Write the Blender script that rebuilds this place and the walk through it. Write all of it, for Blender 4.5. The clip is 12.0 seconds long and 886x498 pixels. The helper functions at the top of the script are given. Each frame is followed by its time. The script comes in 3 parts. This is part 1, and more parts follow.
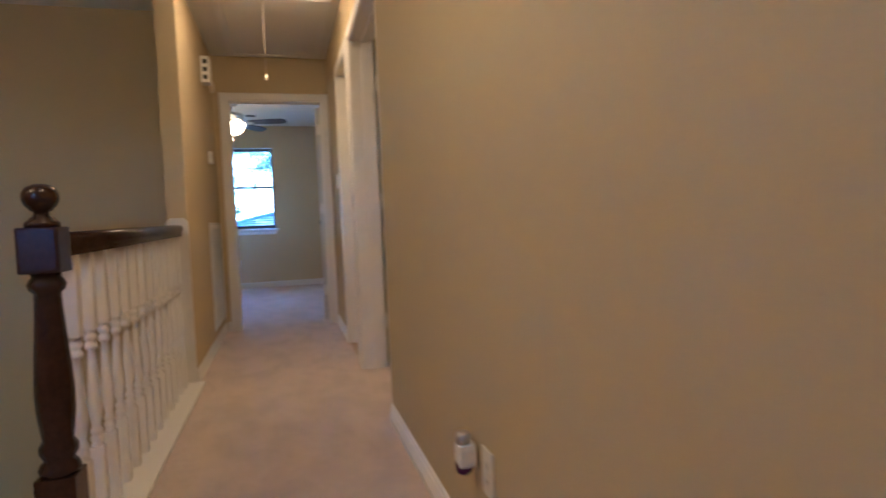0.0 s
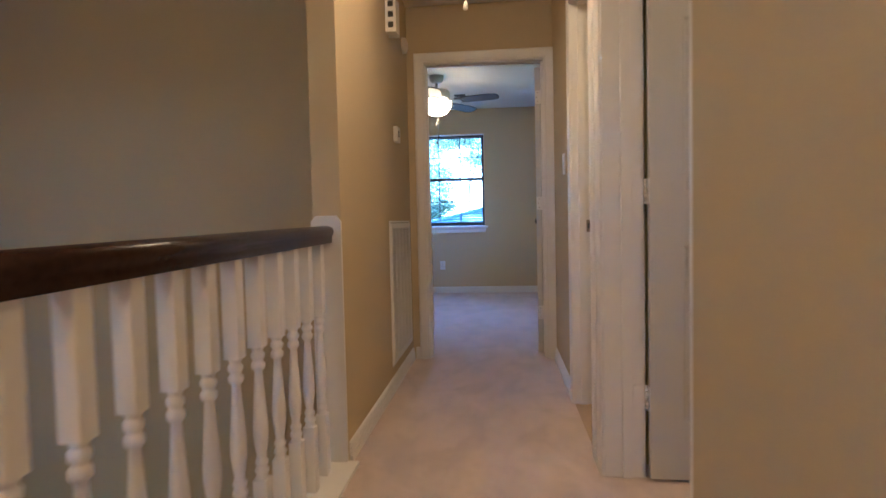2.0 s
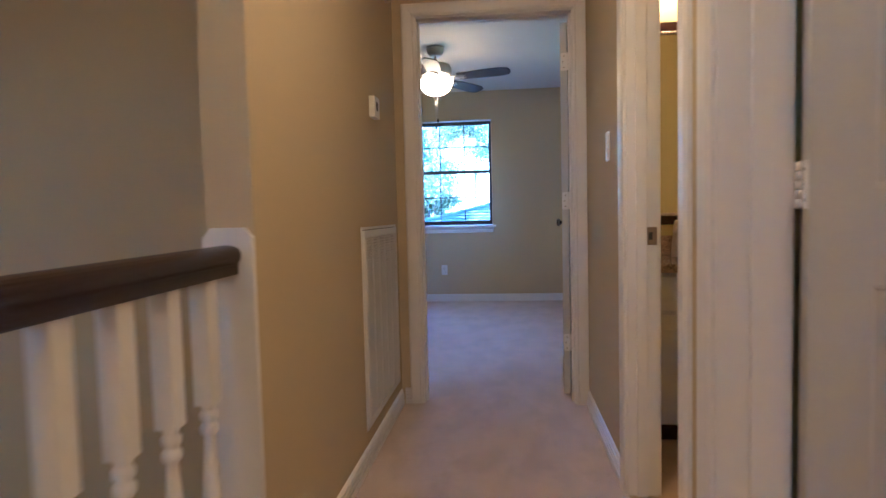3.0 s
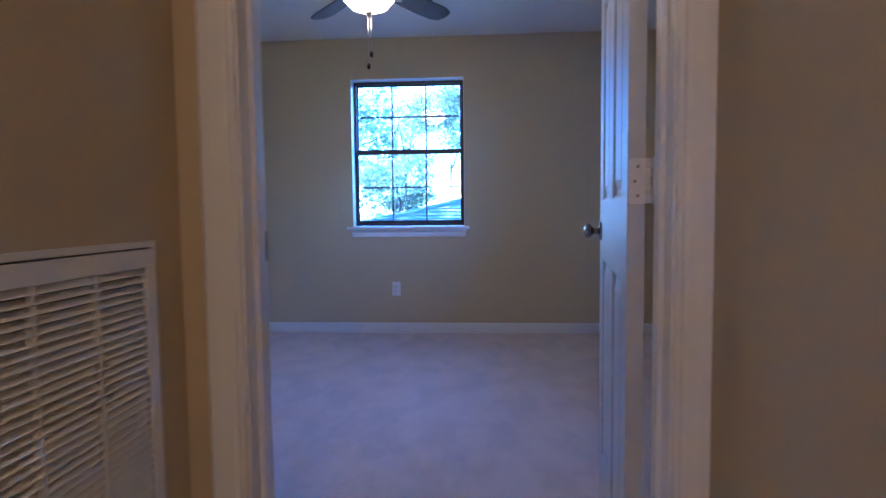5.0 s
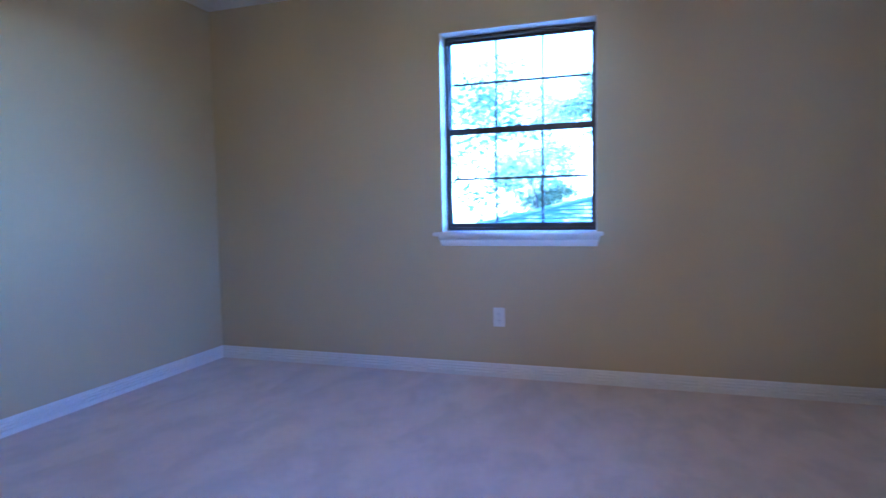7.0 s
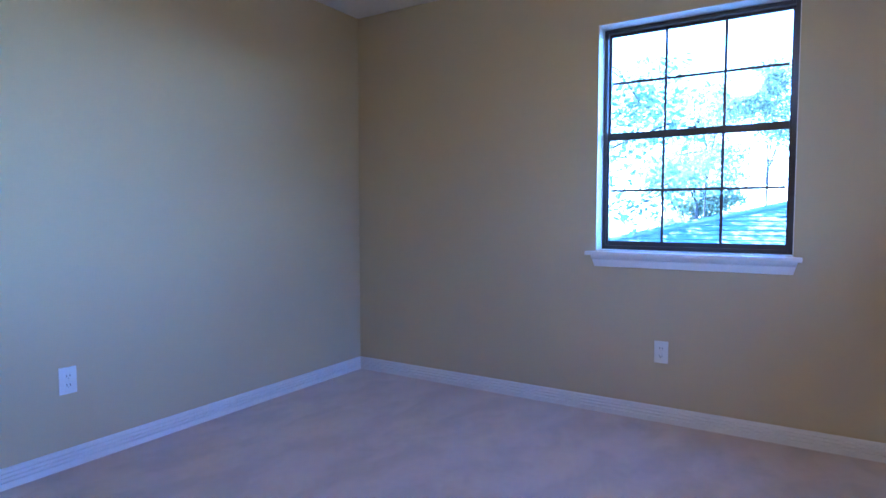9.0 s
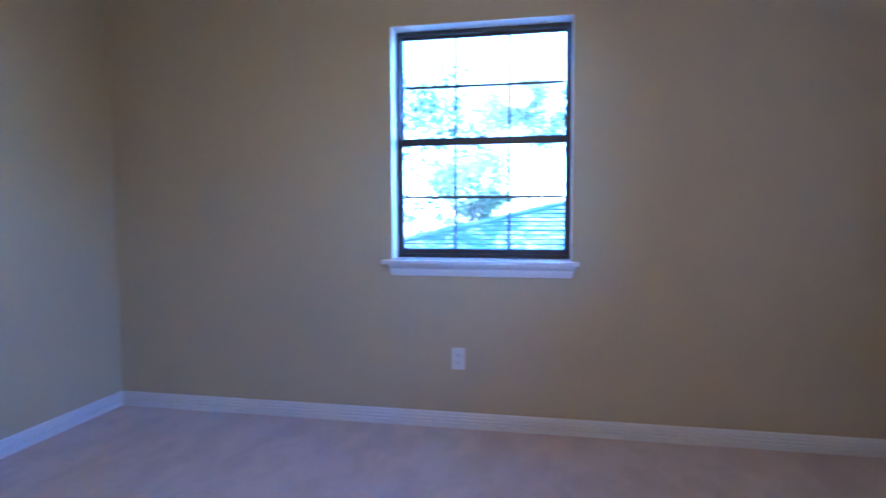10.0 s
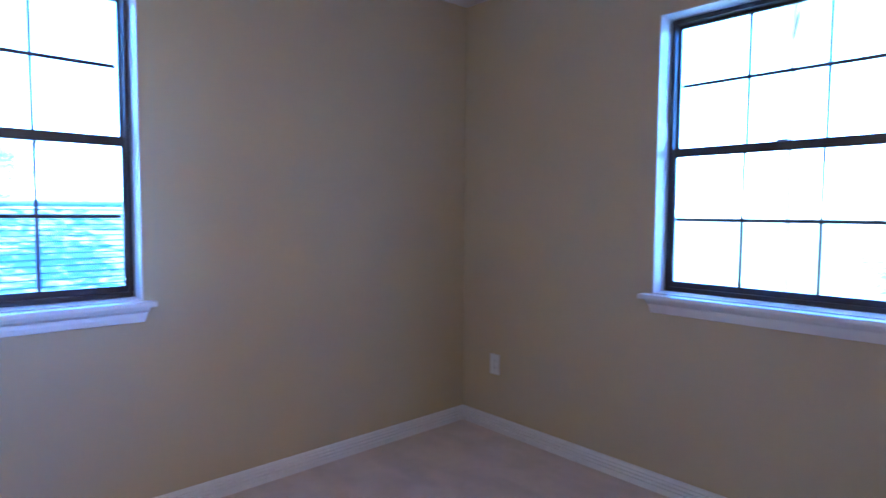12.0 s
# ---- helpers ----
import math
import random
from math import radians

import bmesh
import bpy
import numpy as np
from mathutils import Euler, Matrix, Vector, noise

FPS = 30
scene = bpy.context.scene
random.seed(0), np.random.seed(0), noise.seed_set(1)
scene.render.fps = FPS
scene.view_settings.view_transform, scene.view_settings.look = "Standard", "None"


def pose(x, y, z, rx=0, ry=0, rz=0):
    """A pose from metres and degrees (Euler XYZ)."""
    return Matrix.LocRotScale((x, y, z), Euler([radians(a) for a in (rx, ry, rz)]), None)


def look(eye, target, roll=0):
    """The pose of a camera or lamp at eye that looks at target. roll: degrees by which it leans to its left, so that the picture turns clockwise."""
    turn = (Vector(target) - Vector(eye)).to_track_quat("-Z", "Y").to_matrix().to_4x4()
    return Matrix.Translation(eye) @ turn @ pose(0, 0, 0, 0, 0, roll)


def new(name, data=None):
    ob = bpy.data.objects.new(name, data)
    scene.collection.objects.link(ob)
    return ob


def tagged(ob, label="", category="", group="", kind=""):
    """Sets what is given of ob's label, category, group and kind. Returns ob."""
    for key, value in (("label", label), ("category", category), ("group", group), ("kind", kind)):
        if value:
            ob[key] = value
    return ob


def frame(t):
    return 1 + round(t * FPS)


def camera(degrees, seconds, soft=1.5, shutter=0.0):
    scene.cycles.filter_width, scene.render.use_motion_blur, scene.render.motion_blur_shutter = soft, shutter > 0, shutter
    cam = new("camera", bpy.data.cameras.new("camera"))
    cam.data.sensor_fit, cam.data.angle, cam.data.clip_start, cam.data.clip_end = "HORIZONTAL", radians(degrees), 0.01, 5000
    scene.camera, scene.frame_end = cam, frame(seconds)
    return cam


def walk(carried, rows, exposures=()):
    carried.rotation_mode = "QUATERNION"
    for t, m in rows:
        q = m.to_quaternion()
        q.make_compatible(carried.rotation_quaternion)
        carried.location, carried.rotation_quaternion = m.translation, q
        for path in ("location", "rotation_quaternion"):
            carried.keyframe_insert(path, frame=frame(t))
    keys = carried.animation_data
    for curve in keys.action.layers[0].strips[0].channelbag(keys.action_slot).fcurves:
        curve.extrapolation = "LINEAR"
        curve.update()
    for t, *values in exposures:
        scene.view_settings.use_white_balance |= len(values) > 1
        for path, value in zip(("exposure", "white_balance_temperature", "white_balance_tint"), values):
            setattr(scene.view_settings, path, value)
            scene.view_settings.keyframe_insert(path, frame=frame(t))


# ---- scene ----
# The upstairs hall runs along +y to a bedroom; x = 0 is the hall's left wall face, z = 0 the carpet.
cam = camera(74.4, 12.0, shutter=0.5)
PATH = [
    (0, (0.554, -5.531, 0.929), (1.072, -3.602, 0.827), -2.3),
    (0.5, (0.595, -5.201, 0.931), (0.794, -3.213, 0.838), -2.0),
    (1, (0.648, -4.836, 0.941), (0.575, -2.839, 0.852), -1.9),
    (1.5, (0.644, -4.457, 0.949), (0.451, -2.468, 0.858), -1.5),
    (2, (0.622, -4.048, 0.965), (0.426, -2.059, 0.87), -1.3),
    (2.5, (0.600, -3.579, 0.999), (0.379, -1.594, 0.893), -1.4),
    (3, (0.577, -3.089, 1.013), (0.361, -1.104, 0.899), -1.4),
    (5, (0.585, -1.09, 1.02), (0.444, 0.901, 0.89), -0.6),
    (5.5, (0.567, -0.705, 1.014), (0.437, 1.287, 0.887), -0.7),
    (5.8, (0.589, -0.494, 1.0), (0.455, 1.497, 0.871), -0.5),
    (6, (0.566, -0.34, 1.0), (0.434, 1.651, 0.874), -0.5),
    (6.5, (0.603, 0.02, 1.001), (0.257, 1.985, 0.88), -1.0),
    (7, (0.625, 0.28, 1.03), (0.005, 2.177, 0.898), -1.0),
    (7.5, (0.579, 0.399, 1.027), (-0.341, 2.17, 0.897), -0.6),
    (7.7, (0.557, 0.409, 1.033), (-0.456, 2.129, 0.906), -0.8),
    (9.3, (0.481, 0.641, 1.108), (-0.58, 2.332, 0.992), 0.0),
    (9.5, (0.478, 0.682, 1.12), (-0.435, 2.458, 1.006), -0.3),
    (10, (0.361, 0.751, 1.141), (-0.028, 2.709, 1.017), -0.2),
    (10.5, (0.229, 0.862, 1.203), (0.283, 2.856, 1.056), 0.2),
    (11, (-0.019, 0.987, 1.245), (0.568, 2.892, 1.084), 0.5),
    (11.5, (-0.134, 1.13, 1.242), (0.89, 2.842, 1.096), 0.3),
    (12, (-0.245, 1.261, 1.249), (1.101, 2.735, 1.124), 0.4),
]
walk(cam, [(t, look(eye, target, roll)) for t, eye, target, roll in PATH],
     exposures=[(0.0, 5.61, 4850, 3), (2.0, 5.78, 4750, 5), (3.2, 5.72, 4650, 8), (5.0, 5.43, 4400, 15), (5.5, 5.36, 4340, 13), (6.5, 5.82, 4430, 12), (7.5, 5.86, 4540, 13), (9.5, 5.90, 4640, 15), (10.5, 5.93, 4630, 17), (12.0, 6.10, 4470, 18)])

# ---- world and sun ----
world = bpy.data.worlds.new("sky")
scene.world = world
world.use_nodes = True
wn = world.node_tree
sky = wn.nodes.new("ShaderNodeTexSky")
sky.sky_type = "NISHITA"
sky.sun_disc = False
sky.sun_elevation, sky.sun_rotation = radians(37), radians(265)
sky.air_density, sky.ozone_density, sky.dust_density = 0.6, 8.0, 0.1
wn.nodes["Background"].inputs[1].default_value = 0.15
wn.links.new(sky.outputs[0], wn.nodes["Background"].inputs[0])
sun = new("sun", bpy.data.lights.new("sun", "SUN"))
sun.data.energy, sun.data.angle, sun.data.color = 2.0, radians(0.53), (1.0, 0.94, 0.84)
sun.matrix_world = look((-8.0, -0.7, 6.05), (0, 0, 0))

# ---- materials ----


def mat(name, color, rough=0.6, metal=0.0, vary=0.06, scale=3.0, fine=60.0, bump=0.1, emit=None, strength=0.0, coat=0.0, spec=0.5):
    """Noise at two scales shifts the colour; the fine one gives the relief."""
    m = bpy.data.materials.new(name)
    m.use_nodes = True
    nt = m.node_tree
    b = nt.nodes["Principled BSDF"]
    tex = nt.nodes.new("ShaderNodeTexCoord")
    big, small = nt.nodes.new("ShaderNodeTexNoise"), nt.nodes.new("ShaderNodeTexNoise")
    big.inputs["Scale"].default_value, small.inputs["Scale"].default_value = scale, fine
    big.inputs["Detail"].default_value, small.inputs["Detail"].default_value = 4.0, 3.0
    for n in (big, small):
        nt.links.new(tex.outputs["Object"], n.inputs["Vector"])
    add = nt.nodes.new("ShaderNodeMath")
    add.operation = "ADD"
    nt.links.new(big.outputs["Fac"], add.inputs[0])
    nt.links.new(small.outputs["Fac"], add.inputs[1])
    ramp = nt.nodes.new("ShaderNodeMapRange")
    ramp.inputs["From Min"].default_value, ramp.inputs["From Max"].default_value = 0.6, 1.4
    ramp.inputs["To Min"].default_value, ramp.inputs["To Max"].default_value = 1 - vary, 1 + vary
    nt.links.new(add.outputs[0], ramp.inputs["Value"])
    mul = nt.nodes.new("ShaderNodeVectorMath")
    mul.operation = "SCALE"
    mul.inputs[0].default_value = color
    nt.links.new(ramp.outputs[0], mul.inputs["Scale"])
    nt.links.new(mul.outputs[0], b.inputs["Base Color"])
    b.inputs["Roughness"].default_value, b.inputs["Metallic"].default_value = rough, metal
    b.inputs["Coat Weight"].default_value = coat
    b.inputs["Specular IOR Level"].default_value = spec
    if bump:
        bp = nt.nodes.new("ShaderNodeBump")
        bp.inputs["Strength"].default_value, bp.inputs["Distance"].default_value = bump, 0.004
        nt.links.new(small.outputs["Fac"], bp.inputs["Height"])
        nt.links.new(bp.outputs[0], b.inputs["Normal"])
    if emit:
        b.inputs["Emission Color"].default_value = (*emit, 1)
        b.inputs["Emission Strength"].default_value = strength
    return m


WARM = (1.0, 0.60, 0.28)
PAINT = mat("tan_wall_paint", (0.526, 0.431, 0.273), 0.9, vary=0.03, scale=1.2, fine=220, bump=0.12, spec=0.08)
CEIL = mat("ceiling_paint", (0.74, 0.72, 0.68), 0.85, vary=0.03, scale=2, fine=160, bump=0.3)
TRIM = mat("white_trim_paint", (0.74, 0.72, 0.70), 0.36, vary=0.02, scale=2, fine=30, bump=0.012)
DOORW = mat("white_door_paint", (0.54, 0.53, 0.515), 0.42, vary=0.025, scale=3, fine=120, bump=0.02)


def carpet_mat():
    """Cut pile: fine tufts, and brushed patches where the pile leans another way."""
    m = mat("beige_carpet", (0.565, 0.44, 0.375), 0.97, vary=0.10, scale=26, fine=380, bump=0.9)
    nt = m.node_tree
    b = nt.nodes["Principled BSDF"]
    old = b.inputs["Base Color"].links[0].from_socket
    tex = nt.nodes.new("ShaderNodeTexCoord")
    warp, patch = nt.nodes.new("ShaderNodeMapping"), nt.nodes.new("ShaderNodeTexNoise")
    warp.inputs["Rotation"].default_value = (0, 0, radians(25))
    warp.inputs["Scale"].default_value = (1.0, 0.55, 1.0)
    patch.inputs["Scale"].default_value, patch.inputs["Detail"].default_value = 6.0, 6.0
    patch.inputs["Distortion"].default_value = 0.3
    nt.links.new(tex.outputs["Object"], warp.inputs["Vector"])
    nt.links.new(warp.outputs[0], patch.inputs["Vector"])
    step = nt.nodes.new("ShaderNodeMapRange")
    step.inputs["From Min"].default_value, step.inputs["From Max"].default_value = 0.36, 0.60
    step.inputs["To Min"].default_value, step.inputs["To Max"].default_value = 0.89, 1.05
    step.interpolation_type = "SMOOTHSTEP"
    nt.links.new(patch.outputs["Fac"], step.inputs["Value"])
    mul = nt.nodes.new("ShaderNodeVectorMath")
    mul.operation = "SCALE"
    nt.links.new(old, mul.inputs[0])
    nt.links.new(step.outputs[0], mul.inputs["Scale"])
    nt.links.new(mul.outputs[0], b.inputs["Base Color"])
    b.inputs["Sheen Weight"].default_value = 0.45
    return m


CARPET = carpet_mat()
DARK = mat("dark_stained_wood", (0.030, 0.0125, 0.008), 0.26, vary=0.35, scale=8, fine=60, bump=0.03, spec=0.35)
BRONZE = mat("bronze_aluminium", (0.035, 0.035, 0.04), 0.4, vary=0.1, bump=0.02)
NICKEL = mat("brushed_nickel", (0.55, 0.51, 0.46), 0.3, 0.95, vary=0.08, bump=0.02)
KNOB = mat("worn_satin_nickel", (0.26, 0.24, 0.21), 0.25, 0.95, vary=0.1, bump=0.02)
BRASS = mat("tarnished_strike_metal", (0.30, 0.24, 0.18), 0.35, 0.9, vary=0.1, bump=0.02)
PLASTIC = mat("white_plastic", (0.72, 0.71, 0.68), 0.35, vary=0.02, bump=0.0)
BEIGEP = mat("cream_plastic", (0.62, 0.54, 0.40), 0.45, vary=0.03, bump=0.0)
SLOT = mat("dark_slot", (0.03, 0.03, 0.03), 0.7, vary=0.05, bump=0.0)
BLADE = mat("dark_walnut_blade", (0.038, 0.028, 0.026), 0.5, vary=0.3, scale=10, fine=80, bump=0.02)
BOWL = mat("lit_frosted_glass", (0.9, 0.86, 0.78), 0.3, vary=0.02, bump=0, emit=(1.0, 0.66, 0.34), strength=0.69)
DOME = mat("lit_ceiling_dome", (0.9, 0.86, 0.78), 0.3, vary=0.02, bump=0, emit=WARM, strength=1.19)
# The next two domes glow on lights that are added out of view.
DOME2 = mat("unseen_ceiling_dome", (0.9, 0.86, 0.78), 0.3, vary=0.02, bump=0, emit=WARM, strength=1.28)
DOME3 = mat("unseen_side_room_dome", (0.9, 0.86, 0.78), 0.3, vary=0.02, bump=0, emit=WARM, strength=1.05)
BATHLAMP = mat("lit_vanity_shade", (0.9, 0.86, 0.78), 0.3, vary=0.02, bump=0, emit=WARM, strength=1.0)
MIRROR = mat("mirror_silver", (0.9, 0.9, 0.88), 0.02, 1.0, vary=0.0, bump=0)
FRAME = mat("beaded_silver_frame", (0.50, 0.42, 0.32), 0.3, 0.8, vary=0.15, bump=0.03)
GRANITE = mat("speckled_granite", (0.30, 0.22, 0.16), 0.15, vary=0.8, scale=45, fine=180, bump=0.0)
TILE = mat("tan_floor_tile", (0.38, 0.27, 0.17), 0.4, vary=0.12, scale=6, fine=60, bump=0.05)
PURPLE = mat("purple_oil", (0.06, 0.01, 0.10), 0.1, vary=0.05, bump=0)
# Broad tone patches in the shingle colour stand in for dappled sun.
SHINGLE = mat("sun_patch_shingle", (0.075, 0.10, 0.11), 1.0, vary=0.3, scale=0.7, fine=12, bump=0.15, spec=0.05)
BRICKW = mat("pale_brick_wall", (0.42, 0.34, 0.28), 0.9, vary=0.2, scale=2, fine=30, bump=0.2)
GRASS = mat("lawn", (0.11, 0.14, 0.055), 0.95, vary=0.3, scale=1, fine=30, bump=0.3)
BARK = mat("grey_bark", (0.03, 0.027, 0.024), 0.95, vary=0.3, scale=6, fine=40, bump=0.6)


def glass_mat():
    """Thin window glass: mostly clear, a little gloss at a slant."""
    m = bpy.data.materials.new("window_glass")
    m.use_nodes = True
    nt = m.node_tree
    nt.nodes.clear()
    out, mix = nt.nodes.new("ShaderNodeOutputMaterial"), nt.nodes.new("ShaderNodeMixShader")
    clear, gloss, fr = nt.nodes.new("ShaderNodeBsdfTransparent"), nt.nodes.new("ShaderNodeBsdfGlossy"), nt.nodes.new("ShaderNodeFresnel")
    gloss.inputs["Roughness"].default_value = 0.02
    clear.inputs[0].default_value = (0.96, 0.97, 0.98, 1)
    nt.links.new(fr.outputs[0], mix.inputs[0])
    nt.links.new(clear.outputs[0], mix.inputs[1])
    nt.links.new(gloss.outputs[0], mix.inputs[2])
    nt.links.new(mix.outputs[0], out.inputs[0])
    return m



def leaf_mat():
    """Thin leaves: half of the light passes through them."""
    m = mat("green_leaf", (0.12, 0.165, 0.11), 0.8, vary=0.3, scale=1.5, fine=20, bump=0, spec=0.1)
    nt = m.node_tree
    b, out = nt.nodes["Principled BSDF"], nt.nodes["Material Output"]
    thin, mix = nt.nodes.new("ShaderNodeBsdfTranslucent"), nt.nodes.new("ShaderNodeMixShader")
    nt.links.new(b.inputs["Base Color"].links[0].from_socket, thin.inputs["Color"])
    mix.inputs[0].default_value = 0.5
    nt.links.new(b.outputs[0], mix.inputs[1])
    nt.links.new(thin.outputs[0], mix.inputs[2])
    nt.links.new(mix.outputs[0], out.inputs["Surface"])
    return m


GLASS = glass_mat()
LEAF = leaf_mat()

# ---- building helpers ----


def box(bm, x0, x1, y0, y1, z0, z1, bevel=0.0, m=None):
    """An axis-aligned block, its edges rounded by bevel."""
    r = bmesh.ops.create_cube(bm, size=1.0)
    vs = r["verts"]
    for v in vs:
        v.co = Vector(((x0 + x1) / 2 + v.co.x * (x1 - x0), (y0 + y1) / 2 + v.co.y * (y1 - y0), (z0 + z1) / 2 + v.co.z * (z1 - z0)))
    if bevel:
        es = list({e for v in vs for e in v.link_edges})
        r2 = bmesh.ops.bevel(bm, geom=es, offset=bevel, segments=2, affect="EDGES", profile=0.7)
        vs = list({v for f in r2["faces"] for v in f.verts} | {v for v in vs if v.is_valid})
    if m is not None:
        bmesh.ops.transform(bm, matrix=m, verts=[v for v in vs if v.is_valid])
    return bm


def boxed(*a, **k):
    return box(bmesh.new(), *a, **k)


def lathe(bm, profile, x=0.0, y=0.0, z=0.0, seg=20, m=None):
    """A turned solid: profile is (radius, height) from bottom to top."""
    rings = []
    for r, h in profile:
        rings.append([bm.verts.new((x + r * math.cos(2 * math.pi * k / seg), y + r * math.sin(2 * math.pi * k / seg), z + h)) for k in range(seg)])
    for a, b in zip(rings, rings[1:]):
        for k in range(seg):
            f = bm.faces.new((a[k], a[(k + 1) % seg], b[(k + 1) % seg], b[k]))
            f.smooth = True
    bm.faces.new(rings[0][::-1])
    bm.faces.new(rings[-1])
    if m is not None:
        bmesh.ops.transform(bm, matrix=m, verts=[v for ring in rings for v in ring])
    return bm


def sweep(bm, profile, a, b, out, up=(0, 0, 1), cut_a=0.0, cut_b=0.0, smooth=False):
    """A moulding from a to b: profile points are (out, up); cut_a and cut_b slant the ends per unit of up."""
    a, b, out, up = Vector(a), Vector(b), Vector(out), Vector(up)
    d = (b - a).normalized()
    ra = [bm.verts.new(a + out * o + up * u + d * (cut_a * u)) for o, u in profile]
    rb = [bm.verts.new(b + out * o + up * u - d * (cut_b * u)) for o, u in profile]
    n = len(profile)
    for k in range(n):
        bm.faces.new((ra[k], ra[(k + 1) % n], rb[(k + 1) % n], rb[k])).smooth = smooth
    bm.faces.new(ra[::-1])
    bm.faces.new(rb)
    return bm


def tube(bm, pts, r, seg=8):
    """A round rod along points."""
    rings = []
    for i, p in enumerate(pts):
        p = Vector(p)
        d = (Vector(pts[min(i + 1, len(pts) - 1)]) - Vector(pts[max(i - 1, 0)])).normalized()
        side = d.cross(Vector((0.3, 0.9, 0.31))).normalized()
        up = side.cross(d)
        rr = r[i] if isinstance(r, (list, tuple)) else r
        rings.append([bm.verts.new(p + side * rr * math.cos(2 * math.pi * k / seg) + up * rr * math.sin(2 * math.pi * k / seg)) for k in range(seg)])
    for a, b in zip(rings, rings[1:]):
        for k in range(seg):
            f = bm.faces.new((a[k], a[(k + 1) % seg], b[(k + 1) % seg], b[k]))
            f.smooth = True
    bm.faces.new(rings[0][::-1])
    bm.faces.new(rings[-1])
    return bm


def finish(name, bm, material):
    bmesh.ops.recalc_face_normals(bm, faces=bm.faces)
    me = bpy.data.meshes.new(name)
    bm.to_mesh(me)
    bm.free()
    me.materials.append(material)
    return new(name, me)


def structure(name, bm, material, label, category):
    return tagged(finish(name, bm, material), label, category, kind="structure")


ROOT = {}


def thing(name, loc, label, category, group="", kind=""):
    """The Empty at the base of a thing."""
    ob = new(name)
    ob.empty_display_size = 0.1
    ob.location = loc
    ROOT[ob.name] = Matrix.Translation(loc)
    return tagged(ob, label, category, group, kind)


def part(name, bm, material, parent, label=""):
    """A mesh in world places, hung under a thing or under one of its parts."""
    m = ROOT[parent.name]
    bmesh.ops.transform(bm, matrix=m.inverted(), verts=bm.verts)
    ob = finish(name, bm, material)
    ob.parent = parent
    ROOT[ob.name] = m
    return tagged(ob, label)


def same_part(name, ob, parent, offset, m=None):
    """One more piece on the mesh of ob."""
    c = new(name, ob.data)
    c.parent = parent
    c.matrix_basis = m if m is not None else Matrix.Translation(offset)
    return c


# ---- the plan ----
XL, XR, YB, H = -2.20, 2.20, 3.75, 2.44       # bedroom: side walls, window wall, ceiling height
DL, DR, DH = 0.125, 0.927, 2.045              # bedroom doorway between its jambs
XW = 0.995                                    # hall's right wall face
XT = 0.138                                    # inside wall thickness
XB = 0.104                                    # bathroom wall thickness
R3A, R3B = -2.850, -1.871                     # side room's doorway along y
BA, BB = -1.640, -1.000                       # bathroom's doorway along y
YE = -1.80                                    # end of the hall's left wall
YS = -1.07                                    # stairwell's far wall
XS = -2.14                                    # stairwell's side wall
YN = -3.80                                    # newel post
YBACK = -7.20

# ---- floors and ceilings ----
bm = boxed(-0.125, XW, -7.2, 0.0, -0.25, 0.0)
box(bm, DL - 0.02, DR + 0.02, 0.0, 0.118, -0.25, 0.0)
box(bm, XL, XR, 0.118, YB, -0.25, 0.0)
box(bm, XS, -0.125, -7.2, -3.90, -0.25, 0.0)
box(bm, XW, XW + XT, R3A, R3B, -0.25, 0.0)
box(bm, XW + XT, 3.2, -4.2, -1.75, -0.25, 0.0)
bmesh.ops.remove_doubles(bm, verts=bm.verts, dist=0.0005)
structure("floor", bm, CARPET, "beige cut-pile wall-to-wall carpet with brushed vacuum marks", "carpet")
bm = boxed(XW, XW + XB, BA, BB, -0.25, 0.0)
box(bm, XW + XB, 2.2, -1.70, 0.0, -0.25, 0.0)
structure("floor_bathroom", bm, TILE, "tan bathroom floor seen through the doorway", "floor")
bm = boxed(XS - 0.1, XW + 2.4, -7.3, 0.0, H, H + 0.12)
structure("ceiling", bm, CEIL, "off-white hall ceiling with an attic hatch", "ceiling")
bm = boxed(XL - 0.1, XR + 0.1, 0.0, YB + 0.1, H, H + 0.12)
structure("ceiling_bedroom", bm, CEIL, "flat white bedroom ceiling", "ceiling")
bm = boxed(XS, -0.12, YBACK, YS, -2.8, -2.7)
structure("floor_below", bm, CARPET, "carpeted floor at the foot of the stairs", "carpet")

# ---- walls ----


def wall_along_x(bm, y0, y1, x0, x1, z0, z1, holes):
    """A wall with openings (xa, xb, za, zb) right through it."""
    at = x0
    for xa, xb, za, zb in sorted(holes):
        box(bm, at, xa, y0, y1, z0, z1)
        if za > z0:
            box(bm, xa, xb, y0, y1, z0, za)
        if zb < z1:
            box(bm, xa, xb, y0, y1, zb, z1)
        at = xb
    box(bm, at, x1, y0, y1, z0, z1)
    bmesh.ops.remove_doubles(bm, verts=bm.verts, dist=0.0005)
    return bm


def wall_along_y(bm, x0, x1, y0, y1, z0, z1, holes):
    at = y0
    for ya, yb, za, zb in sorted(holes):
        box(bm, x0, x1, at, ya, z0, z1)
        if za > z0:
            box(bm, x0, x1, ya, yb, z0, za)
        if zb < z1:
            box(bm, x0, x1, ya, yb, zb, z1)
        at = yb
    box(bm, x0, x1, at, y1, z0, z1)
    bmesh.ops.remove_doubles(bm, verts=bm.verts, dist=0.0005)
    return bm


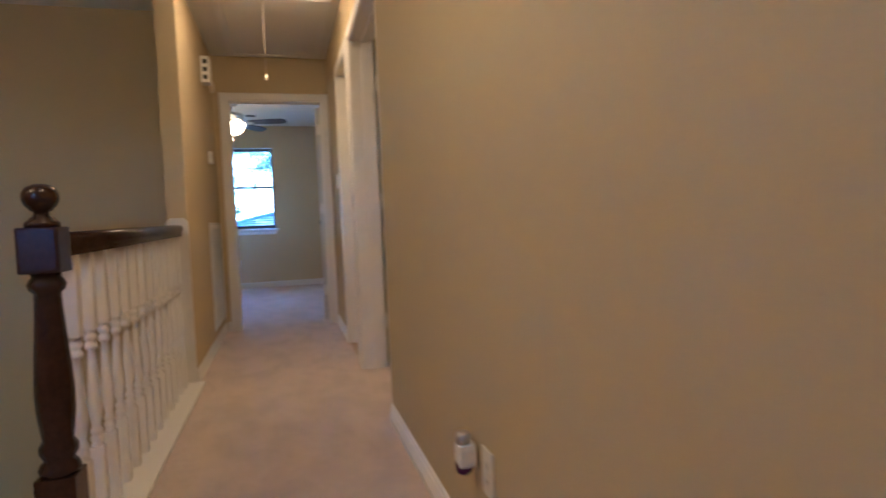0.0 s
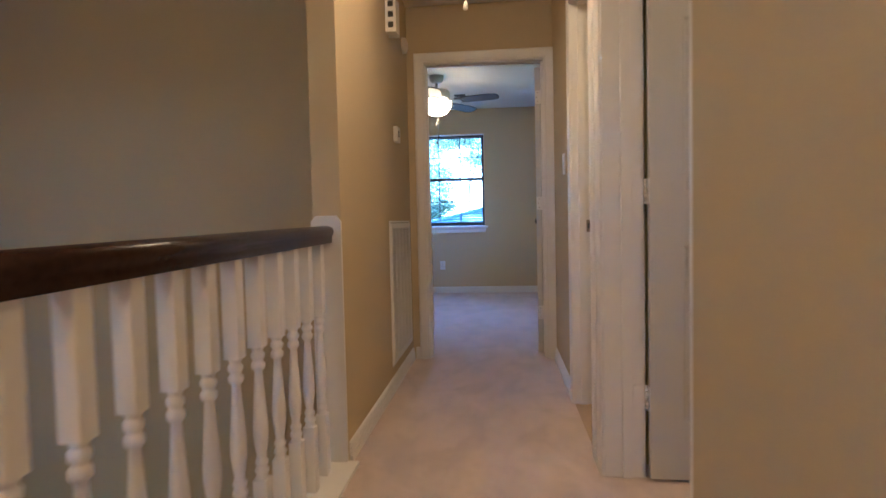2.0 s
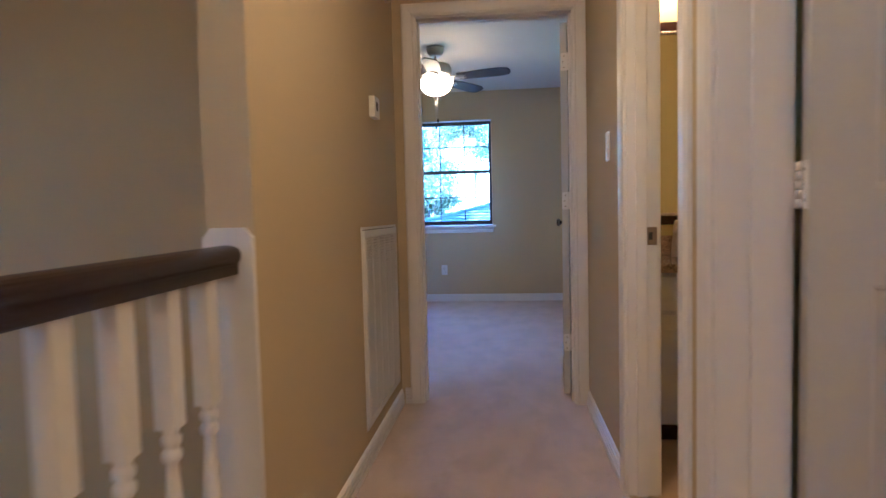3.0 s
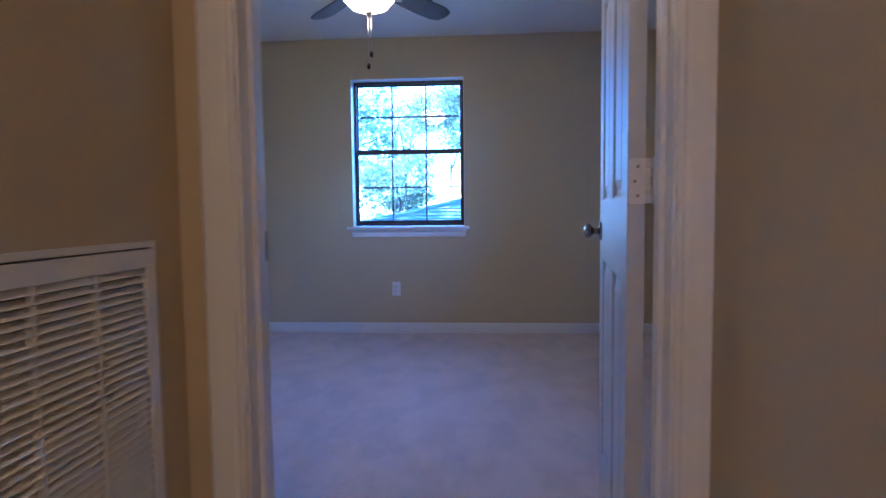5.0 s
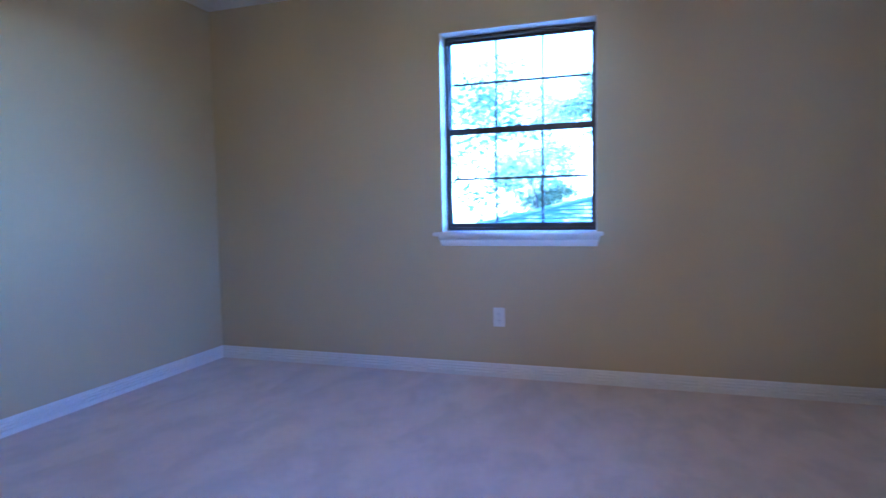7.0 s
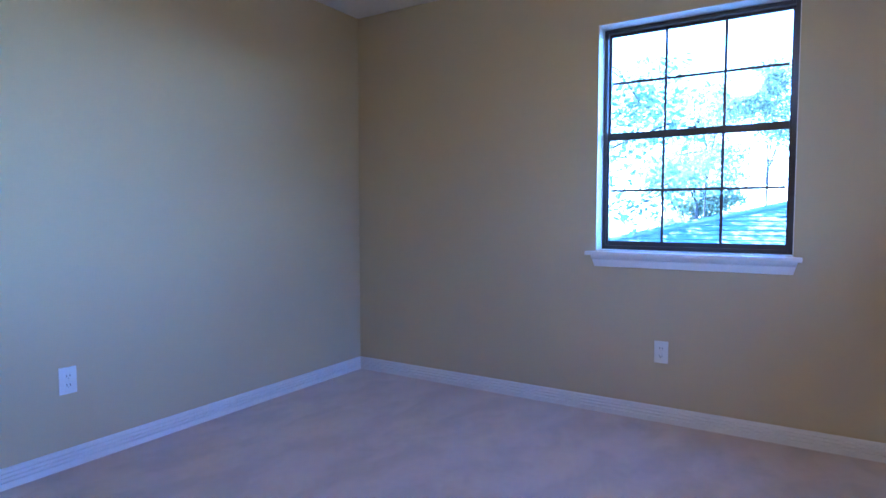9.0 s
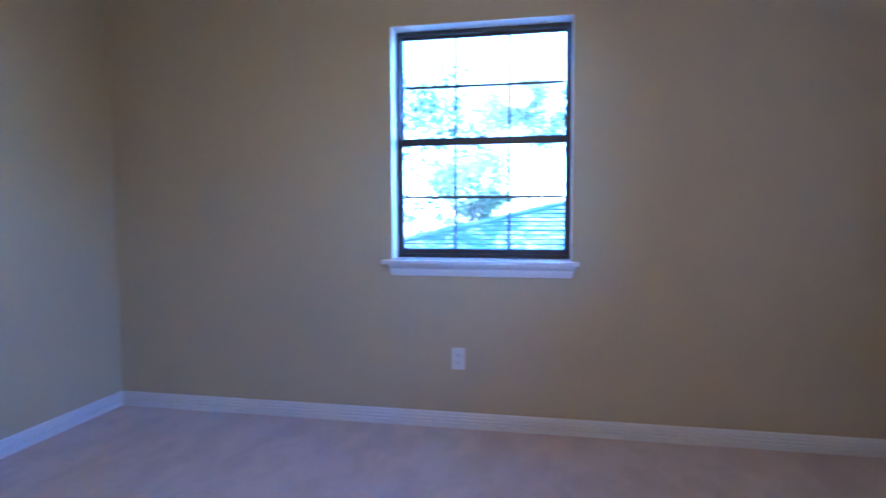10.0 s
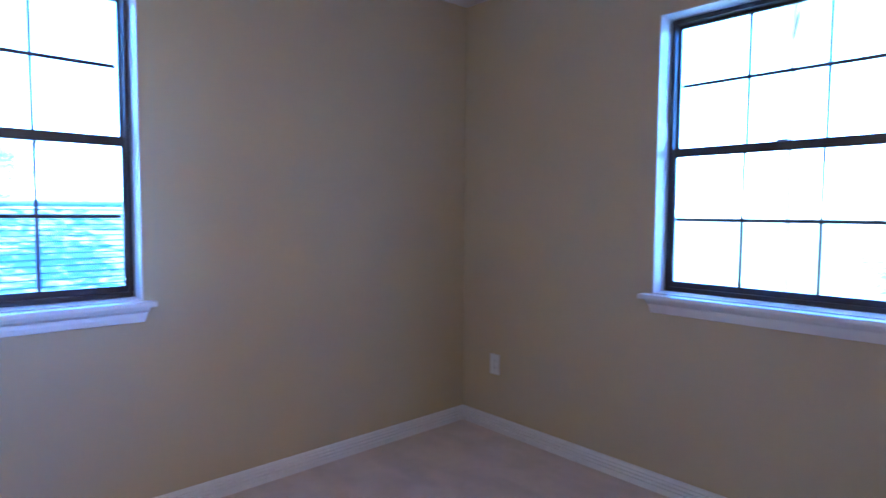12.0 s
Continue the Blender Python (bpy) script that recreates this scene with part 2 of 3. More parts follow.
J = 0.019
W1 = (-0.512, 0.425, 0.893, 2.112)            # window in the far wall: x from, to, z from, to
W2 = (1.608, 2.545, 0.893, 2.112)             # window in the right wall: y from, to, z from, to
structure("wall_door", wall_along_x(bmesh.new(), 0.0, 0.118, XL - 0.1, XR + 0.1, 0.0, H, [(DL - J, DR + J, 0.0, DH + J)]), PAINT,
          "tan painted wall round the bedroom doorway", "wall")
structure("wall_north", wall_along_x(bmesh.new(), YB, YB + 0.20, XL - 0.2, XR + 0.2, 0.0, H, [W1]), PAINT, "tan painted bedroom wall with a window", "wall")
structure("wall_east", wall_along_y(bmesh.new(), XR, XR + 0.20, 0.118, YB, 0.0, H, [W2]), PAINT, "tan painted bedroom wall with a second window", "wall")
structure("wall_west", boxed(XL - 0.12, XL, 0.118, YB, 0.0, H), PAINT, "plain tan painted bedroom side wall", "wall")
structure("wall_hall_left", boxed(-0.115, 0.0, YE, 0.0, -1.3, H, 0.004), PAINT, "tan hall wall ending at the stair railing", "wall")
bm = wall_along_y(bmesh.new(), XW, XW + XT, YBACK, -1.75, 0.0, H, [(R3A - J, R3B + J, 0.0, DH + J)])
wall_along_y(bm, XW, XW + XB, -1.75, 0.0, 0.0, H, [(BA - J, BB + J, 0.0, DH + J)])
structure("wall_hall_right", bm, PAINT, "long tan painted hall wall with two doorways", "wall")
structure("wall_stair_far", boxed(XS - 0.1, -0.115, YS, YS + 0.1, -2.8, H), PAINT, "tall tan painted stairwell wall", "wall")
structure("wall_stair_side", boxed(XS - 0.1, XS, YBACK, YS, -2.8, H), PAINT, "tall tan painted stairwell side wall", "wall")
structure("wall_back", wall_along_x(bmesh.new(), YBACK - 0.1, YBACK, XS - 0.1, XW + XT, -2.8, H, [(-1.36, -0.94, 1.34, 1.80)]), PAINT, "tan wall with a window opening at the start of the hall", "wall")
bm = boxed(XW + XT, 3.2, -4.3, -4.2, 0.0, H)
box(bm, 3.2, 3.3, -4.3, -1.75, 0.0, H)
structure("wall_side_room", bm, PAINT, "tan walls of the side room behind its open door", "wall")
bm = boxed(XW + XT, 3.2, -1.75, -1.70, 0.0, H)
box(bm, 2.2, 2.3, -1.70, 0.0, 0.0, H)
structure("wall_bathroom", bm, mat("yellow_bath_paint", (0.50, 0.42, 0.17), 0.7, vary=0.03, scale=2, fine=200, bump=0.1), "golden yellow painted bathroom walls", "wall")
structure("wall_bathroom_back", boxed(XW + XB, 2.2, -0.012, -0.002, 0.0, H), bpy.data.materials["yellow_bath_paint"], "golden yellow wall behind the mirror", "wall")
bm = boxed(-0.125, -0.115, -3.90, YE, -1.3, -0.02)
structure("wall_under_railing", bm, TRIM, "white painted fascia under the stair railing", "wall")

# ---- baseboards, casings, jambs ----
BASE = [(0, 0), (0.015, 0), (0.015, 0.026), (0.005, 0.029), (0.005, 0.033), (0.014, 0.036), (0.014, 0.044), (0.005, 0.047), (0.005, 0.051), (0.013, 0.054), (0.012, 0.061), (0.004, 0.064), (0.004, 0.068), (0.010, 0.071), (0.006, 0.079), (0.0, 0.084)]
CAS = [(0, 0), (0.010, 0), (0.013, 0.006), (0.011, 0.014), (0.014, 0.020), (0.017, 0.045), (0.017, 0.062), (0.010, 0.070), (0.0, 0.072)]


def baseboard(a, b, out, label="white ridged baseboard along the carpet"):
    structure("baseboard", sweep(bmesh.new(), BASE, a, b, out), TRIM, label, "baseboard")


baseboard((0, YE + 0.02, 0), (0, -0.02, 0), (1, 0, 0))
baseboard((0.018, 0, 0), (DL - 0.075, 0, 0), (0, -1, 0))
baseboard((XW, BB + 0.075, 0), (XW, 0, 0), (-1, 0, 0))
baseboard((XW, R3B + 0.075, 0), (XW, BA - 0.075, 0), (-1, 0, 0))
baseboard((XW, YBACK, 0), (XW, R3A - J, 0), (-1, 0, 0))
baseboard((XL, YB, 0), (XR, YB, 0), (0, -1, 0))
baseboard((XL, 0.118, 0), (XL, YB, 0), (1, 0, 0))
baseboard((XR, 0.118, 0), (XR, YB, 0), (-1, 0, 0))
baseboard((XL, 0.118, 0), (DL - 0.075, 0.118, 0), (0, 1, 0))
baseboard((DR + 0.075, 0.118, 0), (XR, 0.118, 0), (0, 1, 0))


def doorway(name, origin, along, out, width, depth, label, bare=False):
    """Casing on both faces, jamb boards and door stops. along: from one jamb to the other; out: from the wall towards the hall.
    bare: no casing beside the first jamb on the hall face."""
    o, a, n = Vector(origin), Vector(along), Vector(out)
    up = Vector((0, 0, 1))
    t = thing(name, origin, label, "door frame", kind="structure")
    g = 0.006
    for side, face in ((n, Vector((0, 0, 0))), (-n, -n * depth)):
        p = o + face
        if not (bare and side == n):
            part("casing", sweep(bmesh.new(), CAS, p - a * g, p - a * g + up * (DH + g), side, -a, 0, -1), TRIM, t)
        part("casing", sweep(bmesh.new(), CAS, p + a * (width + g), p + a * (width + g) + up * (DH + g), side, a, 0, -1), TRIM, t)
        part("casing", sweep(bmesh.new(), CAS, p - a * g + up * (DH + g), p + a * (width + g) + up * (DH + g), side, up, -1, -1), TRIM, t)

    def slab(u0, u1, v0, v1, z0, z1, bev=0.0015):
        pts = [o + a * u + -n * v for u in (u0, u1) for v in (v0, v1)]
        xs, ys = [p.x for p in pts], [p.y for p in pts]
        return boxed(min(xs), max(xs), min(ys), max(ys), z0, z1, bev)
    part("jamb", slab(-J + 0.001, 0, 0.0, depth, 0, DH), TRIM, t)
    part("jamb", slab(width, width + J - 0.001, 0.0, depth, 0, DH), TRIM, t)
    part("head_jamb", slab(-J + 0.001, width + J - 0.001, 0.0, depth, DH, DH + J - 0.001), TRIM, t)
    s0, s1 = depth - 0.038 - 0.036, depth - 0.038
    part("door_stop", slab(0, 0.011, s0, s1, 0, DH - 0.011), TRIM, t)
    part("door_stop", slab(width - 0.011, width, s0, s1, 0, DH - 0.011), TRIM, t)
    part("door_stop", slab(0, width, s0, s1, DH - 0.011, DH), TRIM, t)
    return t, slab


frame_bed, slab_bed = doorway("door_frame_1", (DL, 0.0, 0), (1, 0, 0), (0, -1, 0), DR - DL, 0.118, "white painted casing and jambs of the bedroom doorway")
frame_side, slab_side = doorway("door_frame_2", (XW, R3A, 0), (0, 1, 0), (-1, 0, 0), R3B - R3A, XT, "white painted casing and jambs of the side room doorway", bare=True)
frame_bath, slab_bath = doorway("door_frame_3", (XW, BA, 0), (0, 1, 0), (-1, 0, 0), BB - BA, XB, "white painted casing and jambs of the bathroom doorway")


def strike(slab, u0, u1, v, z, t):
    p = part("strike_plate", slab(u0, u1, v - 0.021, v + 0.021, z - 0.031, z + 0.031, 0.0006), BRASS, t, "dull metal strike plate")
    part("strike_hole", slab(u0 - 0.0004, u1 + 0.0004, v - 0.007, v + 0.006, z - 0.013, z + 0.013, 0), SLOT, p)


strike(slab_bed, 0.0, 0.0022, 0.096, 0.950, frame_bed)
strike(slab_bath, BB - BA - 0.0022, BB - BA, 0.080, 0.925, frame_bath)


HINGES_BED, HINGES_SIDE = (0.30, 1.077, 1.82), (0.302, 1.056, 1.79)


def hinge_plate(bm, a0, a1, z0, z1, t0, t1, along_y):
    """Thin hinge leaf from its square edge a0 to its rounded edge a1, t0 to t1 through; along_y: its width runs along y."""
    r, sgn = 0.009, (1 if a1 > a0 else -1)
    pts = [(a0, z0)]
    for cz, start in ((z0 + r, -90), (z1 - r, 0)):
        for k in range(6):
            ang = radians(start + 18 * k)
            pts.append((a1 - sgn * r + sgn * r * math.cos(ang), cz + r * math.sin(ang)))
    pts.append((a0, z1))
    rings = [[bm.verts.new((t, a, z) if along_y else (a, t, z)) for a, z in pts] for t in (t0, t1)]
    n = len(pts)
    for k in range(n):
        bm.faces.new((rings[0][k], rings[0][(k + 1) % n], rings[1][(k + 1) % n], rings[1][k]))
    bm.faces.new(rings[0][::-1])
    bm.faces.new(rings[1])
    return bm


def door_leaf(name, width, m, label, hinges, pin, web):
    """Six-panel door in its own place: x from the hinge edge, y through its 35 mm, z up; m puts it into the doorway."""
    t = thing(name, (0, 0, 0), label, "door", kind="structure")
    hgt, th = 2.025, 0.035
    st = 0.115
    pw = (width - 3 * st) / 2 + 0.008
    cols = [(st - 0.004, st - 0.004 + pw), (width - st + 0.004 - pw, width - st + 0.004)]
    rows = [(0.22, 0.862), (1.045, 1.66), (1.75, 1.91)]
    bm = boxed(0, width, 0.010, th - 0.010, 0.012, hgt)
    for side in (0, 1):
        y0, y1 = (0.0, 0.010) if side == 0 else (th - 0.010, th)
        xs = [0, cols[0][0], cols[0][1], cols[1][0], cols[1][1], width]
        box(bm, xs[0], xs[1], y0, y1, 0.012, hgt)
        box(bm, xs[2], xs[3], y0, y1, 0.012, hgt)
        box(bm, xs[4], xs[5], y0, y1, 0.012, hgt)
        zs = [0.012] + [v for r in rows for v in r] + [hgt]
        for c in cols:
            for k in range(0, len(zs), 2):
                box(bm, c[0], c[1], y0, y1, zs[k], zs[k + 1])
    bmesh.ops.transform(bm, matrix=m, verts=bm.verts)
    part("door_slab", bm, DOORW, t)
    for c in cols:
        for r in rows:
            bm = bmesh.new()
            for side in (0, 1):
                # sloped moulding down to the field, then a raised field
                yo, yi = (0.0, 0.010) if side == 0 else (th, th - 0.010)
                steps = [(0.0, 0.0), (0.006, 0.30), (0.012, 0.95), (0.022, 0.95), (0.046, 0.25)]
                loops = []
                for inset, d in steps:
                    y = yo + (yi - yo) * d
                    loops.append([bm.verts.new((x, y, z)) for x, z in ((c[0] + inset, r[0] + inset), (c[1] - inset, r[0] + inset), (c[1] - inset, r[1] - inset), (c[0] + inset, r[1] - inset))])
                for a, b in zip(loops, loops[1:]):
                    for k in range(4):
                        bm.faces.new((a[k], a[(k + 1) % 4], b[(k + 1) % 4], b[k]))
                bm.faces.new(loops[-1])
            bmesh.ops.transform(bm, matrix=m, verts=bm.verts)
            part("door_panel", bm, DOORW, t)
    turn = Matrix.Rotation(radians(90), 4, "X")
    kb = bmesh.new()
    prof = [(0.030, 0.0), (0.031, 0.004), (0.026, 0.008), (0.012, 0.010), (0.010, 0.024), (0.015, 0.030), (0.024, 0.037), (0.0255, 0.045), (0.022, 0.052), (0.011, 0.056)]
    for sgn in (1, -1):
        place = Matrix.Translation((width - 0.062, 0.0 if sgn > 0 else th, 0.950)) @ (turn if sgn > 0 else turn @ Matrix.Rotation(radians(180), 4, "X"))
        lathe(kb, prof, seg=24, m=place)
    bmesh.ops.transform(kb, matrix=m, verts=kb.verts)
    part("door_knob", kb, KNOB, t, "satin nickel knob with a round rose")
    for z in hinges:
        hb = hinge_plate(bmesh.new(), 0.003, th - 0.002, z - 0.047, z + 0.047, -0.003, 0.0, True)
        box(hb, web[0], web[1], web[2], web[3], z - 0.046, z + 0.046)
        for k in range(5):
            lathe(hb, [(0.0055, 0.0), (0.0070, 0.0015), (0.0070, 0.0155), (0.0055, 0.017)], pin[0], pin[1], z - 0.045 + k * 0.018, seg=10)
        bmesh.ops.transform(hb, matrix=m, verts=hb.verts)
        hp = part("hinge", hb, TRIM, t, "painted butt hinge")
        sb = bmesh.new()
        for dz in (-0.03, 0.0, 0.03):
            box(sb, -0.0036, -0.002, 0.012 + 0.006 * (dz == 0), 0.018 + 0.006 * (dz == 0), z + dz - 0.003, z + dz + 0.003)
        bmesh.ops.transform(sb, matrix=m, verts=sb.verts)
        part("screw", sb, BRASS, hp)
    return t


# Bedroom door: hinged on the right jamb, swung 97 degrees into the room.
m = Matrix.Translation((DR - 0.010, 0.126, 0)) @ Matrix.Rotation(radians(90 - 7), 4, "Z") @ Matrix.Translation((0.016, 0.003, 0))
door_leaf("door_1", 0.765, m, "white six-panel bedroom door standing wide open", HINGES_BED, (-0.006, -0.007), (-0.0055, -0.0028, -0.015, 0.004))
# Side room door: hinged on the far jamb, swung a right angle into its room.
m = Matrix.Translation((XW + XT + 0.009, R3B + 0.002, 0)) @ Matrix.Rotation(radians(-2), 4, "Z") @ Matrix.Translation((0.012, -0.036, 0))
door_leaf("door_2", 0.940, m, "white six-panel side room door standing wide open", HINGES_SIDE, (-0.008, 0.026), (-0.0060, -0.0020, 0.022, 0.030))
# Leaves of the hinges on the jambs
for z in HINGES_BED:
    part("hinge_leaf", slab_bed(DR - DL - 0.003, DR - DL, 0.086, 0.119, z - 0.047, z + 0.047, 0.001), TRIM, frame_bed)
for z in HINGES_SIDE:
    part("hinge_leaf", hinge_plate(bmesh.new(), XW + XT + 0.014, XW + XT - 0.036, z - 0.046, z + 0.046, R3B - 0.004, R3B, False), TRIM, frame_side)

# ---- windows ----


def window(name, origin, along, out, width, z0, z1, label):
    """Single-hung metal window in a wall opening: origin at the opening's corner on the room face, out: towards outdoors."""
    o, a, n = Vector(origin), Vector(along), Vector(out)
    t = thing(name, (o.x, o.y, z0), label, "window", kind="structure")

    def slab(u0, u1, v0, v1, za, zb, bev=0.0):
        pts = [o + a * u + n * v for u in (u0, u1) for v in (v0, v1)]
        xs, ys = [p.x for p in pts], [p.y for p in pts]
        return boxed(min(xs), max(xs), min(ys), max(ys), za, zb, bev)
    # white returns
    part("reveal", slab(0.0, 0.004, 0.0, 0.2, z0, z1), TRIM, t)
    part("reveal", slab(width - 0.004, width, 0.0, 0.2, z0, z1), TRIM, t)
    part("reveal", slab(0.004, width - 0.004, 0.0, 0.2, z1 - 0.004, z1), TRIM, t)
    part("window_sill", slab(-0.045, width + 0.037, -0.055, 0.0, z0 - 0.022, z0, 0.006), TRIM, t)
    part("window_sill", slab(0.004, width - 0.004, 0.0, 0.2, z0 - 0.0, z0 + 0.004), TRIM, t)
    p0 = o - a * 0.020 + Vector((0, 0, z0 - 0.022))
    p1 = o + a * (width + 0.020) + Vector((0, 0, z0 - 0.022))
    part("apron", sweep(bmesh.new(), [(0, 0), (0.030, 0), (0.026, 0.014), (0.016, 0.024), (0.014, 0.040), (0.009, 0.060), (0, 0.063)], p0, p1, -n, (0, 0, -1), 0.3, 0.3), TRIM, t)
    f0, f1 = 0.098, 0.150
    fw = 0.020
    zb, zt = z0 + 0.006, z1 - 0.006
    part("window_frame", slab(0.005, 0.005 + fw, f0, f1, zb, zt, 0.002), BRONZE, t)
    part("window_frame", slab(width - 0.005 - fw, width - 0.005, f0, f1, zb, zt, 0.002), BRONZE, t)
    part("window_frame", slab(0.005 + fw, width - 0.005 - fw, f0, f1, zt - fw, zt, 0.002), BRONZE, t)
    part("window_frame", slab(0.005 + fw, width - 0.005 - fw, f0, f1, zb, zb + fw, 0.002), BRONZE, t)
    zm = (zb + zt) / 2 + 0.0205
    u0, u1 = 0.005 + fw, width - 0.005 - fw
    for k, (sa, sb, v) in enumerate(((zb + fw, zm + 0.016, 0.108), (zm - 0.016, zt - fw, 0.130))):
        low, top = (0.026, 0.037) if k == 0 else (0.037, 0.014)
        s = part("sash", slab(u0, u0 + 0.012, v, v + 0.018, sa, sb, 0.0015), BRONZE, t)
        part("rail", slab(u1 - 0.012, u1, v, v + 0.018, sa, sb, 0.0015), BRONZE, s)
        part("rail", slab(u0 + 0.012, u1 - 0.012, v, v + 0.018, sa, sa + low, 0.0015), BRONZE, s)
        part("rail", slab(u0 + 0.012, u1 - 0.012, v, v + 0.018, sb - top, sb, 0.0015), BRONZE, s)
        ga, gb = sa + low, sb - top
        gw = (u1 - u0 - 0.024) / 3
        gm = (ga + gb) / 2 + 0.010 * k
        for j in (1, 2):
            part("muntin", slab(u0 + 0.012 + gw * j - 0.007, u0 + 0.012 + gw * j + 0.007, v + 0.004, v + 0.014, ga, gb, 0.001), BRONZE, s)
        for j in range(3):
            part("muntin", slab(u0 + 0.012 + gw * j + 0.0072, u0 + 0.012 + gw * (j + 1) - 0.0072, v + 0.004, v + 0.014, gm - 0.007, gm + 0.007, 0.001), BRONZE, s)
        for j in range(3):
            for i in range(2):
                h0, h1 = (ga, gm) if i == 0 else (gm, gb)
                pane = part("pane", slab(u0 + 0.012 + gw * j, u0 + 0.012 + gw * (j + 1), v + 0.008, v + 0.010, h0, h1), GLASS, s)
                pane.visible_shadow = False
    part("lock", slab(width / 2 - 0.02, width / 2 + 0.02, 0.094, 0.108, zm + 0.014, zm + 0.024, 0.002), BRONZE, t)
    return t


window("window_1", (W1[0], YB, 0), (1, 0, 0), (0, 1, 0), W1[1] - W1[0], W1[2], W1[3], "dark bronze single-hung window with twelve panes and white sill")
window("window_2", (XR, W2[1], 0), (0, -1, 0), (1, 0, 0), W2[1] - W2[0], W2[2], W2[3], "dark bronze single-hung window beside the corner, twelve panes")

# ---- stair railing ----
RX = -0.060
BAL = [-3.603 + 0.1395 * k for k in range(13)]
rail = thing("stair_railing", (RX, YN, 0), "dark wooden handrail on white turned balusters along the stairwell", "railing")


def handrail_profile():
    half = [(0.022, -0.002), (0.0255, -0.001), (0.027, 0.002), (0.0275, 0.010), (0.0265, 0.017), (0.028, 0.024), (0.032, 0.031), (0.0345, 0.038), (0.035, 0.045), (0.033, 0.052), (0.028, 0.058), (0.020, 0.0625), (0.010, 0.065)]
    return half + [(0.0, 0.066)] + [(-o, u) for o, u in half[::-1]]


part("handrail", sweep(bmesh.new(), handrail_profile(), (RX, YN + 0.047, 0.868), (RX, YE - 0.018, 0.892), (1, 0, 0), smooth=True), DARK, rail, "glossy dark stained handrail")
bm = boxed(-0.130, 0.046, YN + 0.05, YE, -0.02, 0.016, 0.004)
part("base_plate", bm, TRIM, rail, "white painted base board")


def baluster_mesh(bm, x, y, z0, z1):
    s = 0.0205
    lo, hi = z0 + 0.235, z1 - 0.270
    box(bm, x - s, x + s, y - s, y + s, z0, lo, 0.002)
    box(bm, x - s, x + s, y - s, y + s, hi, z1, 0.002)
    L = hi - lo
    prof = [(0.0165, 0.0), (0.0165, 0.015), (0.0130, 0.03), (0.0175, 0.05), (0.0175, 0.075), (0.0120, 0.095), (0.0160, 0.115), (0.0165, 0.135), (0.0125, 0.155), (0.0115, 0.18), (0.0155, 0.25),
            (0.0185, 0.33), (0.0185, 0.40), (0.0155, 0.55), (0.0115, 0.72), (0.0095, 0.82), (0.0135, 0.828), (0.0168, 0.845), (0.0168, 0.875), (0.0128, 0.89), (0.0128, 0.905), (0.0165, 0.92),
            (0.0168, 0.95), (0.0128, 0.965), (0.0130, 0.98), (0.0175, 1.0)]
    return lathe(bm, [(r * 1.12, lo + h * L) for r, h in prof], x, y, 0.0, seg=14)


first = part("baluster", baluster_mesh(bmesh.new(), RX, BAL[0], 0.016, 0.896), TRIM, rail, "white turned baluster")
for y in BAL[1:]:
    same_part("baluster", first, rail, (0, y - BAL[0], 0))
# chamfered white board on the wall's end
bm = bmesh.new()
poly = [(-0.117, 0.0), (0.002, 0.0), (0.002, 0.974), (-0.018, 0.997), (-0.097, 0.997), (-0.117, 0.974)]
a = [bm.verts.new((x, YE - 0.018, z)) for x, z in poly]
b = [bm.verts.new((x, YE, z)) for x, z in poly]
for k in range(6):
    bm.faces.new((a[k], a[(k + 1) % 6], b[(k + 1) % 6], b[k]))
bm.faces.new(a)
bm.faces.new(b[::-1])
part("end_board", bm, TRIM, rail, "white end board with clipped corners")


def newel(parent, x, y, z):
    """Turned post with a square block under its ball."""
    h = 0.048
    bm = boxed(x - h, x + h, y - h, y + h, z - 0.02, z + 0.30, 0.004)
    box(bm, x - h, x + h, y - h, y + h, z + 0.831, z + 0.950, 0.008)
    lathe(bm, [(0.046, 0.30), (0.050, 0.315), (0.044, 0.33), (0.036, 0.34), (0.046, 0.36), (0.046, 0.375), (0.036, 0.392), (0.040, 0.42), (0.0455, 0.47), (0.0465, 0.52),
               (0.0435, 0.58), (0.0375, 0.66), (0.033, 0.73), (0.031, 0.778), (0.041, 0.788), (0.045, 0.801), (0.040, 0.813), (0.034, 0.821), (0.036, 0.833)], x, y, z, seg=28)
    p = part("newel_post", bm, DARK, parent, "dark stained turned newel post")
    f = lathe(bmesh.new(), [(0.040, 0.950), (0.0415, 0.956), (0.039, 0.963), (0.030, 0.969), (0.0285, 0.973), (0.021, 0.978), (0.0175, 0.985), (0.0185, 0.990), (0.027, 0.993), (0.028, 0.997), (0.037, 1.006), (0.0425, 1.020), (0.042, 1.036), (0.034, 1.051), (0.018, 1.060), (0.004, 1.062)], x, y, z, seg=28)
    part("finial", f, DARK, p)


newel(rail, RX + 0.008, YN, 0.0)

# ---- stairs down ----
RISE, RUN = 0.18, 0.262
stairs = thing("stairs", (-0.63, -3.9, -1.26), "carpeted stairs turning down at a half landing", "stairs", kind="structure")
for k in range(1, 7):
    part("step", boxed(-1.12, -0.125, -3.90 + (k - 1) * RUN, -3.90 + k * RUN, -1.30, -k * RISE, 0.012), CARPET, stairs)
part("landing", boxed(XS, -0.125, -3.90 + 6 * RUN, YS, -1.40, -7 * RISE, 0.006), CARPET, stairs)
for k in range(1, 8):
    part("step", boxed(XS, -1.23, -3.90 + 6 * RUN - k * RUN, -3.90 + 6 * RUN - (k - 1) * RUN, -2.7, -7 * RISE - k * RISE, 0.012), CARPET, stairs)
lower = thing("lower_stair_railing", (-1.175, -2.10, -1.26), "dark sloping handrail with white balusters between the stair flights", "railing")
